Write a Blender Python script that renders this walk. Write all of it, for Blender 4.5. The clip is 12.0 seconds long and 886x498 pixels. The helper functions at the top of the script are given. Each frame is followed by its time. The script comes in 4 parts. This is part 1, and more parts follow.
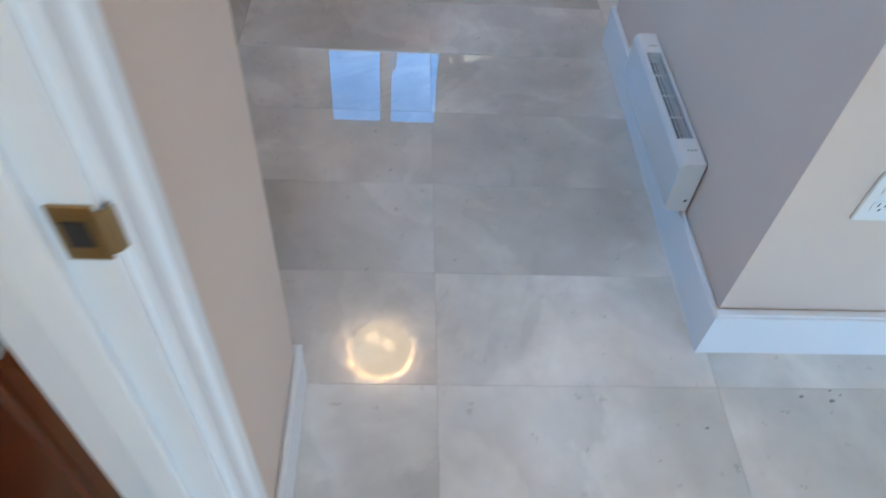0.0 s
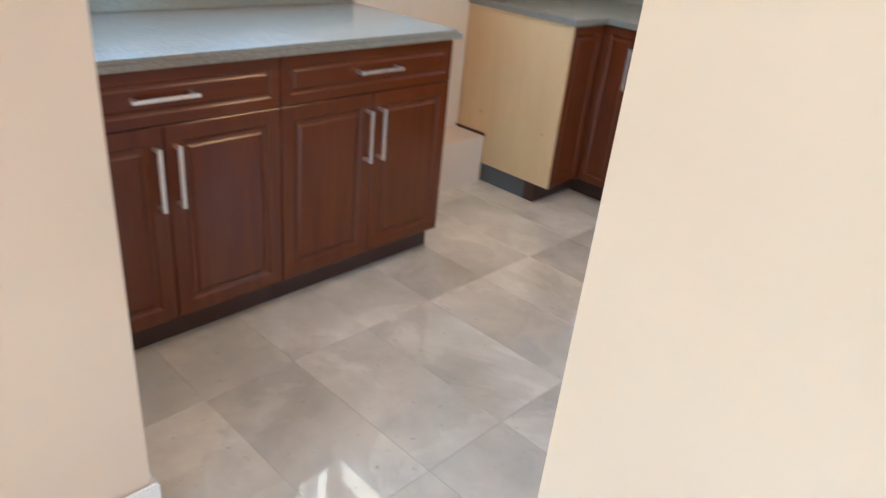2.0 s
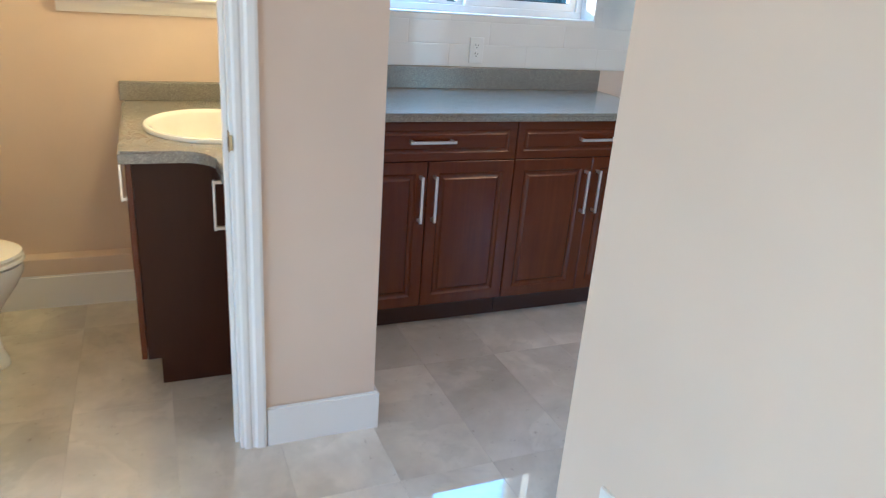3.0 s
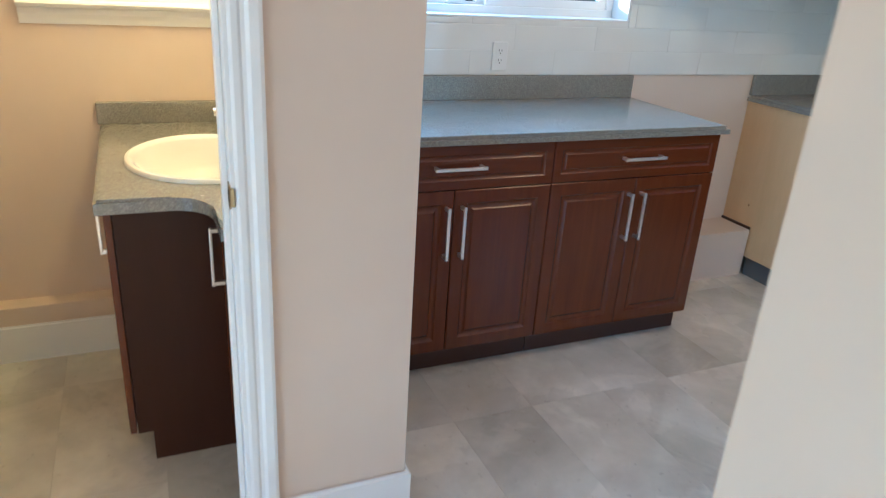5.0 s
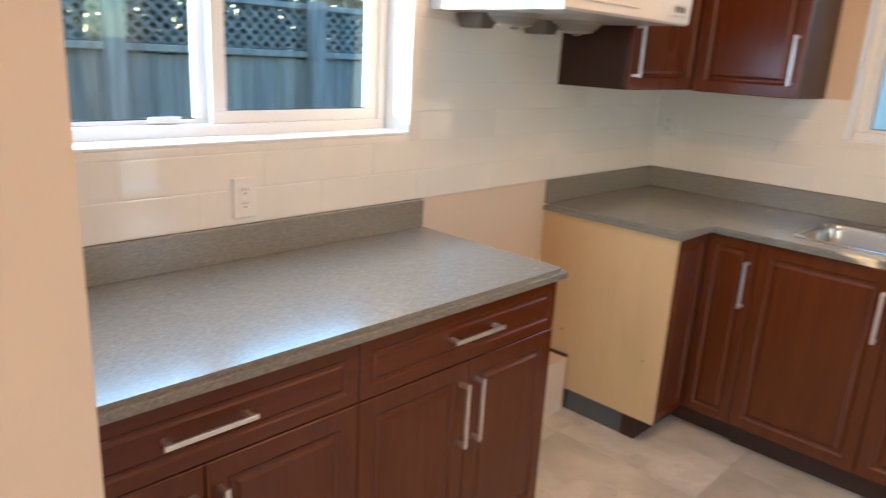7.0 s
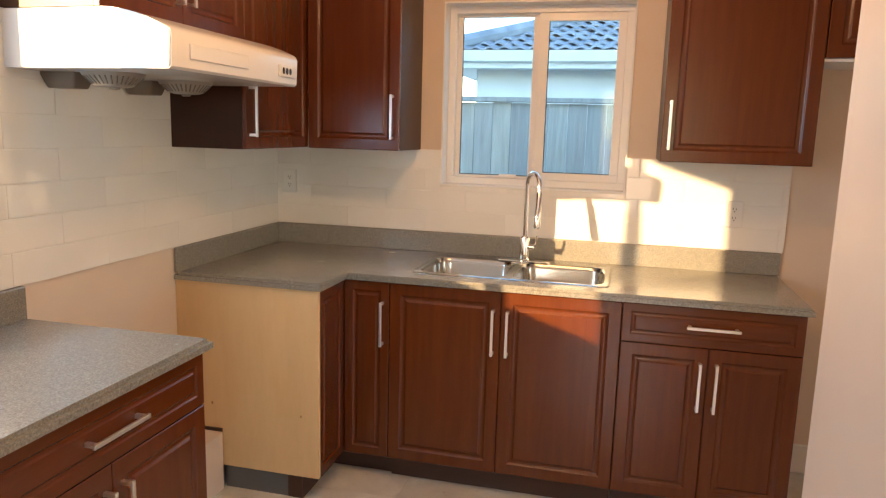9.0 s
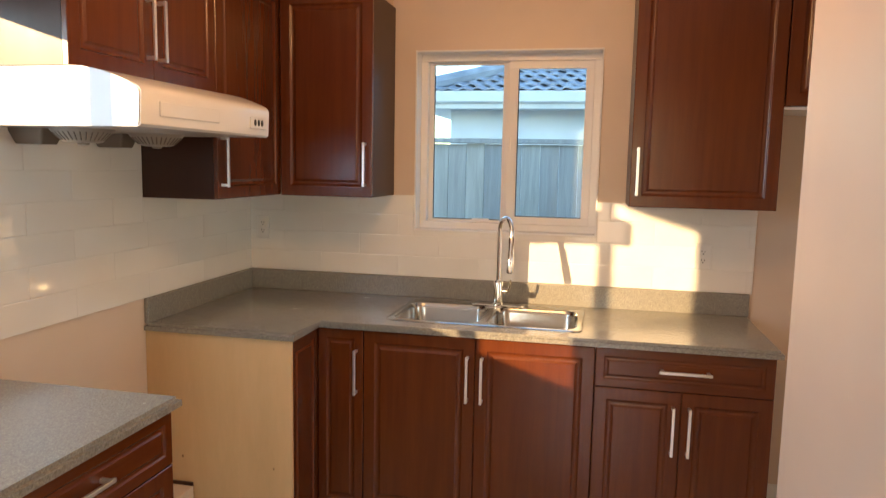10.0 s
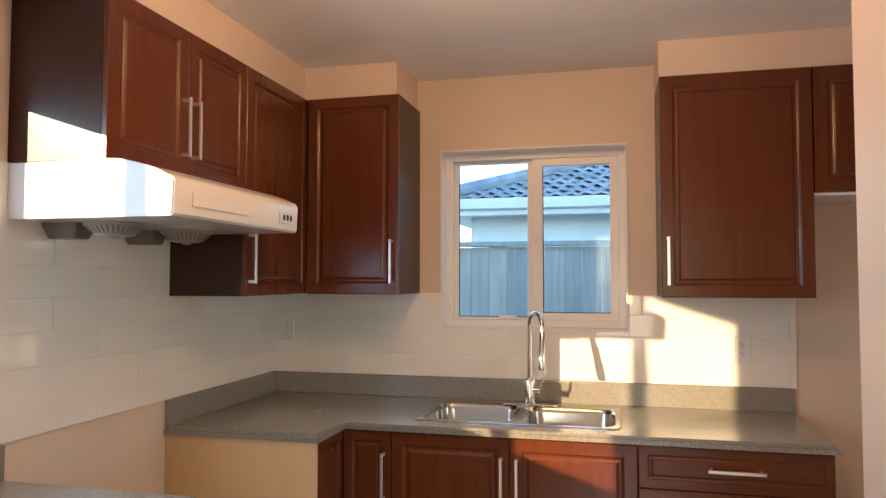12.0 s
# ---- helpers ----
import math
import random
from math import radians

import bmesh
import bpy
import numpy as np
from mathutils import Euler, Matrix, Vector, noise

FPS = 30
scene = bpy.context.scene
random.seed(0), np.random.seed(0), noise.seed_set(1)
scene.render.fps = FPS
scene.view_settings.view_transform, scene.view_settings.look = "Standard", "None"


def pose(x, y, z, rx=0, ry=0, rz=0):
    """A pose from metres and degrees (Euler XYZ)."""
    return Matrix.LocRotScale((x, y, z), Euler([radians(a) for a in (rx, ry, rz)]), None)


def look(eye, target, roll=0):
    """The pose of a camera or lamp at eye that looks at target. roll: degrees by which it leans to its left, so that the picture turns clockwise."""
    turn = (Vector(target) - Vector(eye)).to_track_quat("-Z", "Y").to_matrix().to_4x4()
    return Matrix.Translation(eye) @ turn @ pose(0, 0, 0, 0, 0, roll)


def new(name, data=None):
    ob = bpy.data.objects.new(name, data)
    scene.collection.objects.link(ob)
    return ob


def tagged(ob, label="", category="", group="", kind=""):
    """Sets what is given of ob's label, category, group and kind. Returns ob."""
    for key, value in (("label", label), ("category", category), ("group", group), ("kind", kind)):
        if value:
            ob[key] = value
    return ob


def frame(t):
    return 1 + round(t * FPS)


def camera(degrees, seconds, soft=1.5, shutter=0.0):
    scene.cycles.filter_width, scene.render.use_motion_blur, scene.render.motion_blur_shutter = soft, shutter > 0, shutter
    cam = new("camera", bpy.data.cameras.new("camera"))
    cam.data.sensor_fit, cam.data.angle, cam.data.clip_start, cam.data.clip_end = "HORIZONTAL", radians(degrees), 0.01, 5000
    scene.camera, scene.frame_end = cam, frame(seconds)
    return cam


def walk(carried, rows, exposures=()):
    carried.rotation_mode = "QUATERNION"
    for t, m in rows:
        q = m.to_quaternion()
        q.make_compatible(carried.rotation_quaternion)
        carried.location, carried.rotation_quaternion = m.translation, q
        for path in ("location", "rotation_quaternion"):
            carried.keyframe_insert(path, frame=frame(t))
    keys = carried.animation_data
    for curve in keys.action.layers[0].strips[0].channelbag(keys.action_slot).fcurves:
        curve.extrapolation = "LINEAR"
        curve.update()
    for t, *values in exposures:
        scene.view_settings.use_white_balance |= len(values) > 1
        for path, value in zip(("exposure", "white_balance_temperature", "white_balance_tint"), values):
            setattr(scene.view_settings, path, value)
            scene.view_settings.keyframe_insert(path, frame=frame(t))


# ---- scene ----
cam = camera(64.7, 12.0, soft=1.2, shutter=0.3)
PATH = [
    (0, (0.256, 0.371, 1.314), (0.383, 1.659, -0.21), 5.6),
    (0.5, (0.511, 0.465, 1.306), (0.649, 1.897, -0.083), 4.7),
    (1, (0.76, 0.651, 1.289), (0.723, 2.138, -0.047), 5.1),
    (1.5, (0.959, 0.758, 1.298), (0.516, 2.252, 0.044), 6.6),
    (1.7, (1.06, 0.681, 1.335), (0.302, 2.168, 0.234), 6.3),
    (2, (1.244, 0.662, 1.362), (0.059, 1.992, 0.453), 6.0),
    (2.2, (1.375, 0.6, 1.383), (0.008, 1.804, 0.556), 5.9),
    (2.5, (1.562, 0.536, 1.401), (-0.005, 1.516, 0.637), 5.0),
    (3, (1.909, 0.499, 1.38), (0.198, 1.247, 0.666), 4.4),
    (3.2, (1.989, 0.468, 1.381), (0.268, 1.192, 0.666), 4.3),
    (4.8, (1.656, 0.485, 1.415), (-0.037, 1.241, 0.666), 3.7),
    (5, (1.499, 0.522, 1.423), (-0.189, 1.289, 0.674), 3.7),
    (5.5, (1.165, 0.671, 1.438), (-0.521, 1.454, 0.699), 3.5),
    (6, (0.904, 0.86, 1.461), (-0.773, 1.679, 0.742), 3.3),
    (6.5, (0.717, 0.928, 1.488), (-0.931, 1.871, 0.86), 3.3),
    (7, (0.579, 0.936, 1.51), (-0.755, 2.325, 0.972), 3.2),
    (7.1, (0.566, 0.931, 1.498), (-0.685, 2.403, 0.977), 3.1),
    (7.5, (0.543, 0.908, 1.51), (-0.371, 2.618, 1.016), 3.0),
    (7.7, (0.545, 0.89, 1.536), (-0.222, 2.671, 1.046), 3.2),
    (9.3, (0.54, 0.963, 1.5), (0.087, 2.885, 1.184), 1.5),
    (9.5, (0.533, 0.963, 1.518), (0.097, 2.89, 1.209), 1.4),
    (10, (0.561, 0.959, 1.56), (0.141, 2.9, 1.322), 1.1),
    (10.5, (0.577, 0.917, 1.621), (0.158, 2.87, 1.522), 0.9),
    (11, (0.558, 0.919, 1.621), (0.124, 2.87, 1.685), 0.7),
    (11.5, (0.532, 0.962, 1.545), (0.084, 2.907, 1.669), 0.3),
    (12, (0.513, 0.995, 1.476), (0.036, 2.936, 1.563), 0.0),
]
LOOK = [
    (0.0, 3.18, 4950, 1),
    (0.5, 3.30, 5050, 0),
    (1.0, 3.43, 5550, 2),
    (1.5, 3.50, 5950, 3),
    (2.0, 3.95, 5850, 3),
    (2.5, 3.62, 5450, 3),
    (3.0, 3.47, 5150, 2),
    (5.0, 3.50, 5070, 0),
    (5.5, 3.63, 5180, 0),
    (6.0, 3.73, 5800, 4),
    (6.5, 3.71, 6900, 12),
    (7.0, 3.74, 7300, 14),
    (7.5, 3.64, 8200, 17),
    (9.5, 3.56, 8900, 21),
    (10.5, 3.23, 8800, 21),
    (12.0, 3.27, 7900, 20),
]
walk(cam, [(t, look(eye, target, roll)) for t, eye, target, roll in PATH],
     [(t, stops, kelvin, tint) for t, stops, kelvin, tint in LOOK])

# ---- world, sun, lights, exposure ----
SUN_EL, SUN_ROT = radians(11.8), radians(219.9)
world = bpy.data.worlds.new("sky")
scene.world = world
world.use_nodes = True
wn = world.node_tree
for n in list(wn.nodes):
    wn.nodes.remove(n)
sky = wn.nodes.new("ShaderNodeTexSky")
sky.sky_type = "NISHITA"
sky.sun_disc = False
sky.air_density, sky.dust_density, sky.ozone_density = 1.2, 0.3, 4.5
sky.sun_elevation, sky.sun_rotation = SUN_EL, SUN_ROT
sky_bg = wn.nodes.new("ShaderNodeBackground")
sky_bg.inputs["Strength"].default_value = 0.15
sky_out = wn.nodes.new("ShaderNodeOutputWorld")
wn.links.new(sky.outputs[0], sky_bg.inputs[0])
wn.links.new(sky_bg.outputs[0], sky_out.inputs[0])


def lamp(name, kind, matrix, energy, color):
    data = bpy.data.lights.new(name, kind)
    data.energy, data.color = energy, color
    ob = new(name, data)
    ob.matrix_world = matrix
    return ob, data


sun_to = Vector((math.cos(SUN_EL) * -math.sin(SUN_ROT), math.cos(SUN_EL) * -math.cos(SUN_ROT), -math.sin(SUN_EL)))
_, sun_data = lamp("sun", "SUN", look((-20, -24, 9), Vector((-20, -24, 9)) + sun_to), 2.0, (0.50, 0.40, 0.255))
sun_data.angle = radians(0.6)

WARM = (1.0, 0.60, 0.31)
for dx, dy in ((-0.05, 0.03), (0.05, -0.03)):
    _, d = lamp("bulb_light", "POINT", pose(0.16 + dx, 2.70 + dy, 2.335), 1.0, WARM)
    d.shadow_soft_size = 0.03
# weak warm fill for the hall, from an added lamp out of view
_, d = lamp("hall_warm_fill", "POINT", pose(2.55, 0.1, 2.34), 0.25, WARM)
d.shadow_soft_size = 0.1
for x in (-0.78, -0.52):
    _, d = lamp("vanity_bulb_light", "POINT", pose(x, 0.88, 2.06), 1.15, (1.0, 0.71, 0.27))
    d.shadow_soft_size = 0.05
# daylight of the living-room window, standing in its opening
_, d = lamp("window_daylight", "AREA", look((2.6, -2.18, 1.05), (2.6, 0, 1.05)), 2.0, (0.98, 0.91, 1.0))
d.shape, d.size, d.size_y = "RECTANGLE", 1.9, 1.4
# added warm fill, aimed up the hall into the kitchen
_, d = lamp("hall_fill_light", "AREA", look((0.62, -2.18, 1.30), (0.25, 3.2, 0.80)), 0.5, (1.0, 0.74, 0.52))
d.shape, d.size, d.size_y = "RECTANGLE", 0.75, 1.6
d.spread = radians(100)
_, d = lamp("bath_window_daylight", "AREA", look((-1.20, 0.59, 1.64), (0, 0.45, 0.7)), 0.16, (1.0, 0.80, 0.45))
d.shape, d.size, d.size_y = "RECTANGLE", 0.5, 0.6
# warm fill from the unseen east end, added to brighten the west side and floor
_, d = lamp("alcove_fill_light", "AREA", look((2.185, 2.85, 1.15), (0, 2.7, 0.3)), 0.45, (1.0, 0.72, 0.50))
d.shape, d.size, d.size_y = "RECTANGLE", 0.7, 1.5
_, d = lamp("window_daylight_west", "AREA", look((-1.345, 1.93, 1.67), (0, 1.93, 1.60)), 2.4, (0.34, 0.62, 1.0))
d.shape, d.size, d.size_y = "RECTANGLE", 1.1, 0.75


# ---- materials ----
def mat(name, color, rough=0.5, metal=0.0, coat=0.0, spec=0.5):
    m = bpy.data.materials.new(name)
    m.use_nodes = True
    p = m.node_tree.nodes["Principled BSDF"]
    p.inputs["Base Color"].default_value = (*color, 1)
    p.inputs["Roughness"].default_value = rough
    p.inputs["Metallic"].default_value = metal
    p.inputs["Coat Weight"].default_value = coat
    p.inputs["Specular IOR Level"].default_value = spec
    return m


def node(m, kind, **inputs):
    n = m.node_tree.nodes.new(kind)
    for key, value in inputs.items():
        n.inputs[key.replace("_", " ")].default_value = value
    return n


def link(m, a, b):
    m.node_tree.links.new(a, b)


def coords(m, scale=(1, 1, 1), shift=False):
    """Object coordinates, scaled; shift moves them for each object."""
    tc = node(m, "ShaderNodeTexCoord")
    mp = node(m, "ShaderNodeMapping")
    mp.inputs["Scale"].default_value = scale
    link(m, tc.outputs["Object"], mp.inputs["Vector"])
    if shift:
        info = node(m, "ShaderNodeObjectInfo")
        mul = node(m, "ShaderNodeVectorMath")
        mul.operation = "SCALE"
        mul.inputs[0].default_value = (37.0, 23.0, 51.0)
        link(m, info.outputs["Random"], mul.inputs["Scale"])
        link(m, mul.outputs[0], mp.inputs["Location"])
    return mp.outputs["Vector"]


def noise_of(m, vec, scale, detail=4.0, rough=0.55, distort=0.0):
    n = node(m, "ShaderNodeTexNoise", Scale=scale, Detail=detail, Roughness=rough, Distortion=distort)
    link(m, vec, n.inputs["Vector"])
    return n.outputs["Fac"]


def ramp(m, fac, stops):
    r = node(m, "ShaderNodeValToRGB")
    els = r.color_ramp.elements
    while len(els) < len(stops):
        els.new(0.5)
    for e, (pos, col) in zip(els, stops):
        e.position, e.color = pos, (*col, 1)
    link(m, fac, r.inputs["Fac"])
    return r.outputs["Color"]


def mix(m, a, b, fac, mode="MIX"):
    n = node(m, "ShaderNodeMix")
    n.data_type, n.blend_type = "RGBA", mode
    if isinstance(fac, float):
        n.inputs[0].default_value = fac
    else:
        link(m, fac, n.inputs[0])
    for sock, v in ((n.inputs[6], a), (n.inputs[7], b)):
        if isinstance(v, tuple):
            sock.default_value = (*v, 1)
        else:
            link(m, v, sock)
    return n.outputs[2]


def to_color(m, out):
    link(m, out, m.node_tree.nodes["Principled BSDF"].inputs["Base Color"])


def to_rough(m, fac, lo, hi):
    r = node(m, "ShaderNodeMapRange")
    r.inputs["To Min"].default_value, r.inputs["To Max"].default_value = lo, hi
    link(m, fac, r.inputs["Value"])
    link(m, r.outputs[0], m.node_tree.nodes["Principled BSDF"].inputs["Roughness"])


def bump(m, fac, strength=0.1, dist=0.001):
    b = node(m, "ShaderNodeBump", Strength=strength, Distance=dist)
    link(m, fac, b.inputs["Height"])
    link(m, b.outputs["Normal"], m.node_tree.nodes["Principled BSDF"].inputs["Normal"])


def paint(name, color, rough=0.45, var=0.04, grain=0.06):
    m = mat(name, color, rough)
    v = coords(m)
    dark = tuple(c * (1 - 2 * var) for c in color)
    lite = tuple(min(1, c * (1 + var)) for c in color)
    big = noise_of(m, v, 1.3, 3)
    to_color(m, ramp(m, big, [(0.3, dark), (0.7, lite)]))
    fine = noise_of(m, v, 260, 2)
    to_rough(m, noise_of(m, v, 6, 3), rough - 0.06, rough + 0.08)
    bump(m, fine, grain, 0.0006)
    return m


def wood(name, low, high, stretch, rough=0.24, coat=0.3, shift=True, sc=1.0, streak=0.45, spec=0.3):
    m = mat(name, high, rough, coat=coat, spec=spec)
    v = coords(m, stretch, shift)
    g1 = noise_of(m, v, 4.0 * sc, 6, 0.6, 0.4)
    g2 = noise_of(m, v, 26.0 * sc, 5, 0.7, 0.2)
    mid = tuple((a + b) / 2 for a, b in zip(low, high))
    c1 = ramp(m, g1, [(0.32, low), (0.5, mid), (0.68, high)])
    c2 = ramp(m, g2, [(0.30, (0.84, 0.84, 0.84)), (0.70, (1, 1, 1))])
    to_color(m, mix(m, c1, c2, streak, "MULTIPLY"))
    if coat < 0.2:
        to_rough(m, g1, rough - 0.03, rough + 0.05)
        bump(m, g2, 0.012, 0.0003)
    m.node_tree.nodes["Principled BSDF"].inputs["Coat Roughness"].default_value = 0.16
    return m


WALL = paint("wall_paint", (0.69, 0.562, 0.458), 0.42)
CEIL = paint("ceiling_paint", (0.87, 0.85, 0.835), 0.7)
TRIM = paint("trim_paint", (0.80, 0.80, 0.79), 0.42, 0.02, 0.0)
VINYL = paint("white_vinyl", (0.82, 0.82, 0.81), 0.3, 0.02, 0.01)
ENAMEL = paint("white_enamel", (0.66, 0.655, 0.635), 0.16, 0.02, 0.0)
PLASTIC = paint("white_plastic", (0.78, 0.77, 0.74), 0.35, 0.02, 0.01)
CERAMIC = paint("white_ceramic", (0.82, 0.80, 0.74), 0.07, 0.01, 0.0)
STUCCO = paint("exterior_stucco", (0.78, 0.79, 0.79), 0.85, 0.06, 0.5)
CHERRY = wood("cherry_veneer", (0.094, 0.0195, 0.0042), (0.118, 0.0262, 0.0058), (9, 9, 0.55), 0.27, coat=0.25, streak=0.25, spec=0.38)
CHERRY_H = wood("cherry_veneer_across", (0.094, 0.0195, 0.0042), (0.118, 0.0262, 0.0058), (0.55, 9, 9), 0.27, coat=0.25, streak=0.25, spec=0.38)
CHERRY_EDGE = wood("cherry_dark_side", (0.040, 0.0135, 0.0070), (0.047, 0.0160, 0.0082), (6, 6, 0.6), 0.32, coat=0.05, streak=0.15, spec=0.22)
BIRCH = wood("birch_plywood", (0.66, 0.435, 0.235), (0.715, 0.485, 0.27), (2.2, 2.2, 0.4), 0.5, 0.0, streak=0.25)
# a few small dark knots in the veneer
bk = node(BIRCH, "ShaderNodeTexVoronoi", Scale=8.0, Randomness=1.0)
link(BIRCH, coords(BIRCH, (1, 1, 0.7)), bk.inputs["Vector"])
veneer = BIRCH.node_tree.nodes["Principled BSDF"].inputs["Base Color"].links[0].from_socket
knots = ramp(BIRCH, bk.outputs["Distance"], [(0.022, (0.42, 0.32, 0.24)), (0.050, (1, 1, 1))])
to_color(BIRCH, mix(BIRCH, veneer, knots, 1.0, "MULTIPLY"))
SIDE_FENCE_WOOD = wood("dark_weathered_fence_wood", (0.12, 0.14, 0.138), (0.25, 0.275, 0.268), (7, 7, 0.5), 0.85, 0.0)
FENCE_WOOD = wood("weathered_fence_wood", (0.42, 0.405, 0.37), (0.60, 0.58, 0.53), (5, 5, 0.5), 0.85, 0.0)
for timber in (FENCE_WOOD, SIDE_FENCE_WOOD):
    grain = timber.node_tree.nodes["Principled BSDF"].inputs["Base Color"].links[0].from_socket
    which = node(timber, "ShaderNodeObjectInfo")
    shade_of = ramp(timber, which.outputs["Random"], [(0.0, (0.80, 0.82, 0.85)), (0.5, (0.95, 0.95, 0.95)), (1.0, (1.14, 1.11, 1.05))])
    fv = node(timber, "ShaderNodeTexVoronoi", Scale=3.2, Randomness=1.0)
    link(timber, coords(timber, (1, 1, 0.8), True), fv.inputs["Vector"])
    knot = ramp(timber, fv.outputs["Distance"], [(0.03, (0.45, 0.42, 0.40)), (0.075, (1, 1, 1))])
    to_color(timber, mix(timber, mix(timber, grain, shade_of, 1.0, "MULTIPLY"), knot, 1.0, "MULTIPLY"))
TOE = mat("dark_toe_kick", (0.045, 0.016, 0.010), 0.45)
GREY_TOE = paint("grey_toe_kick_laminate", (0.10, 0.105, 0.11), 0.4)
CHROME = mat("chrome", (0.82, 0.82, 0.82), 0.06, 1.0)
DARK = mat("dark_plastic", (0.012, 0.012, 0.012), 0.45)
SLOT = mat("slot_dark", (0.02, 0.02, 0.02), 0.6)
FILTER = mat("smoky_plastic", (0.16, 0.135, 0.11), 0.25)
FAN_COVER = mat("grey_plastic", (0.24, 0.215, 0.185), 0.35)
CAULK = mat("grout_light", (0.80, 0.78, 0.73), 0.35)
GROUT = paint("grout_floor", (0.52, 0.492, 0.435), 0.6)

BRUSHED = mat("brushed_nickel", (0.93, 0.91, 0.87), 0.34, 1.0)
bump(BRUSHED, noise_of(BRUSHED, coords(BRUSHED, (3, 3, 160)), 8), 0.08, 0.0004)
STEEL = mat("stainless_steel", (0.50, 0.49, 0.46), 0.2, 1.0)
sv = coords(STEEL, (300, 4, 4))
to_rough(STEEL, noise_of(STEEL, sv, 3), 0.12, 0.22)
BRASS = mat("aged_brass", (0.36, 0.26, 0.13), 0.4, 1.0)
to_rough(BRASS, noise_of(BRASS, coords(BRASS), 60), 0.25, 0.5)

LAMINATE = mat("speckled_laminate", (0.30, 0.26, 0.21), 0.30, coat=0.45, spec=0.8)
LAMINATE.node_tree.nodes["Principled BSDF"].inputs["Coat Roughness"].default_value = 0.15
lv = coords(LAMINATE)
speck = noise_of(LAMINATE, lv, 190, 3, 0.7)
blot = noise_of(LAMINATE, lv, 70, 3, 0.6)
c = ramp(LAMINATE, speck, [(0.30, (0.16, 0.152, 0.130)), (0.45, (0.222, 0.210, 0.180)), (0.56, (0.262, 0.248, 0.214)), (0.70, (0.35, 0.332, 0.292))])
c2 = ramp(LAMINATE, blot, [(0.35, (0.82, 0.82, 0.82)), (0.65, (1.0, 1.0, 1.0))])
to_color(LAMINATE, mix(LAMINATE, c, c2, 0.8, "MULTIPLY"))
to_rough(LAMINATE, noise_of(LAMINATE, lv, 9), 0.23, 0.29)
bump(LAMINATE, speck, 0.015, 0.0002)

GLAZE = mat("glazed_white_tile", (0.80, 0.78, 0.73), 0.06, coat=0.25, spec=0.55)
gv = coords(GLAZE, shift=True)
to_color(GLAZE, ramp(GLAZE, noise_of(GLAZE, gv, 2.2, 2), [(0.3, (0.75, 0.735, 0.69)), (0.7, (0.82, 0.805, 0.76))]))
bump(GLAZE, noise_of(GLAZE, gv, 7, 2), 0.05, 0.003)

MARBLE = mat("polished_stone_tile", (0.45, 0.40, 0.34), 0.04, coat=0.6, spec=1.0)
mv = coords(MARBLE, shift=True)
cloud = noise_of(MARBLE, mv, 1.5, 5, 0.56, 0.35)
mott = noise_of(MARBLE, mv, 6.5, 5, 0.6, 0.3)
vein = noise_of(MARBLE, mv, 1.7, 5, 0.6, 0.5)
pits = noise_of(MARBLE, mv, 30, 4, 0.7)
c = ramp(MARBLE, cloud, [(0.28, (0.47, 0.446, 0.385)), (0.45, (0.57, 0.543, 0.475)), (0.57, (0.66, 0.631, 0.560)), (0.70, (0.80, 0.773, 0.702))])
c = mix(MARBLE, c, ramp(MARBLE, mott, [(0.3, (0.88, 0.87, 0.86)), (0.68, (1.04, 1.04, 1.03))]), 0.8, "MULTIPLY")
band = ramp(MARBLE, vein, [(0.40, (1, 1, 1)), (0.475, (1.22, 1.21, 1.19)), (0.50, (1.10, 1.10, 1.09)), (0.515, (0.93, 0.925, 0.915)), (0.60, (1, 1, 1))])
c = mix(MARBLE, c, band, 0.4, "MULTIPLY")
spots = ramp(MARBLE, pits, [(0.28, (0.55, 0.53, 0.50)), (0.36, (1, 1, 1))])
c = mix(MARBLE, c, spots, 0.6, "MULTIPLY")
info = node(MARBLE, "ShaderNodeObjectInfo")
tone = ramp(MARBLE, info.outputs["Random"], [(0.0, (0.93, 0.925, 0.92)), (0.5, (1, 1, 1)), (1.0, (1.07, 1.065, 1.06))])
to_color(MARBLE, mix(MARBLE, c, tone, 1.0, "MULTIPLY"))
to_rough(MARBLE, cloud, 0.008, 0.022)

ROOF_TILE = mat("slate_blue_roof_tile", (0.16, 0.18, 0.21), 0.7)
rn = noise_of(ROOF_TILE, coords(ROOF_TILE), 5, 4)
to_color(ROOF_TILE, ramp(ROOF_TILE, rn, [(0.3, (0.15, 0.17, 0.20)), (0.7, (0.32, 0.345, 0.38))]))
SOIL = mat("pale_gravel", (0.30, 0.28, 0.25), 0.95)
gn = noise_of(SOIL, coords(SOIL), 2.5, 6)
to_color(SOIL, ramp(SOIL, gn, [(0.3, (0.22, 0.21, 0.19)), (0.7, (0.38, 0.36, 0.33))]))
HEDGE = mat("hedge_leaf", (0.05, 0.08, 0.035), 0.6)
hn = node(HEDGE, "ShaderNodeNewGeometry")
to_color(HEDGE, ramp(HEDGE, hn.outputs["Random Per Island"], [(0.0, (0.03, 0.05, 0.03)), (1.0, (0.08, 0.11, 0.06))]))

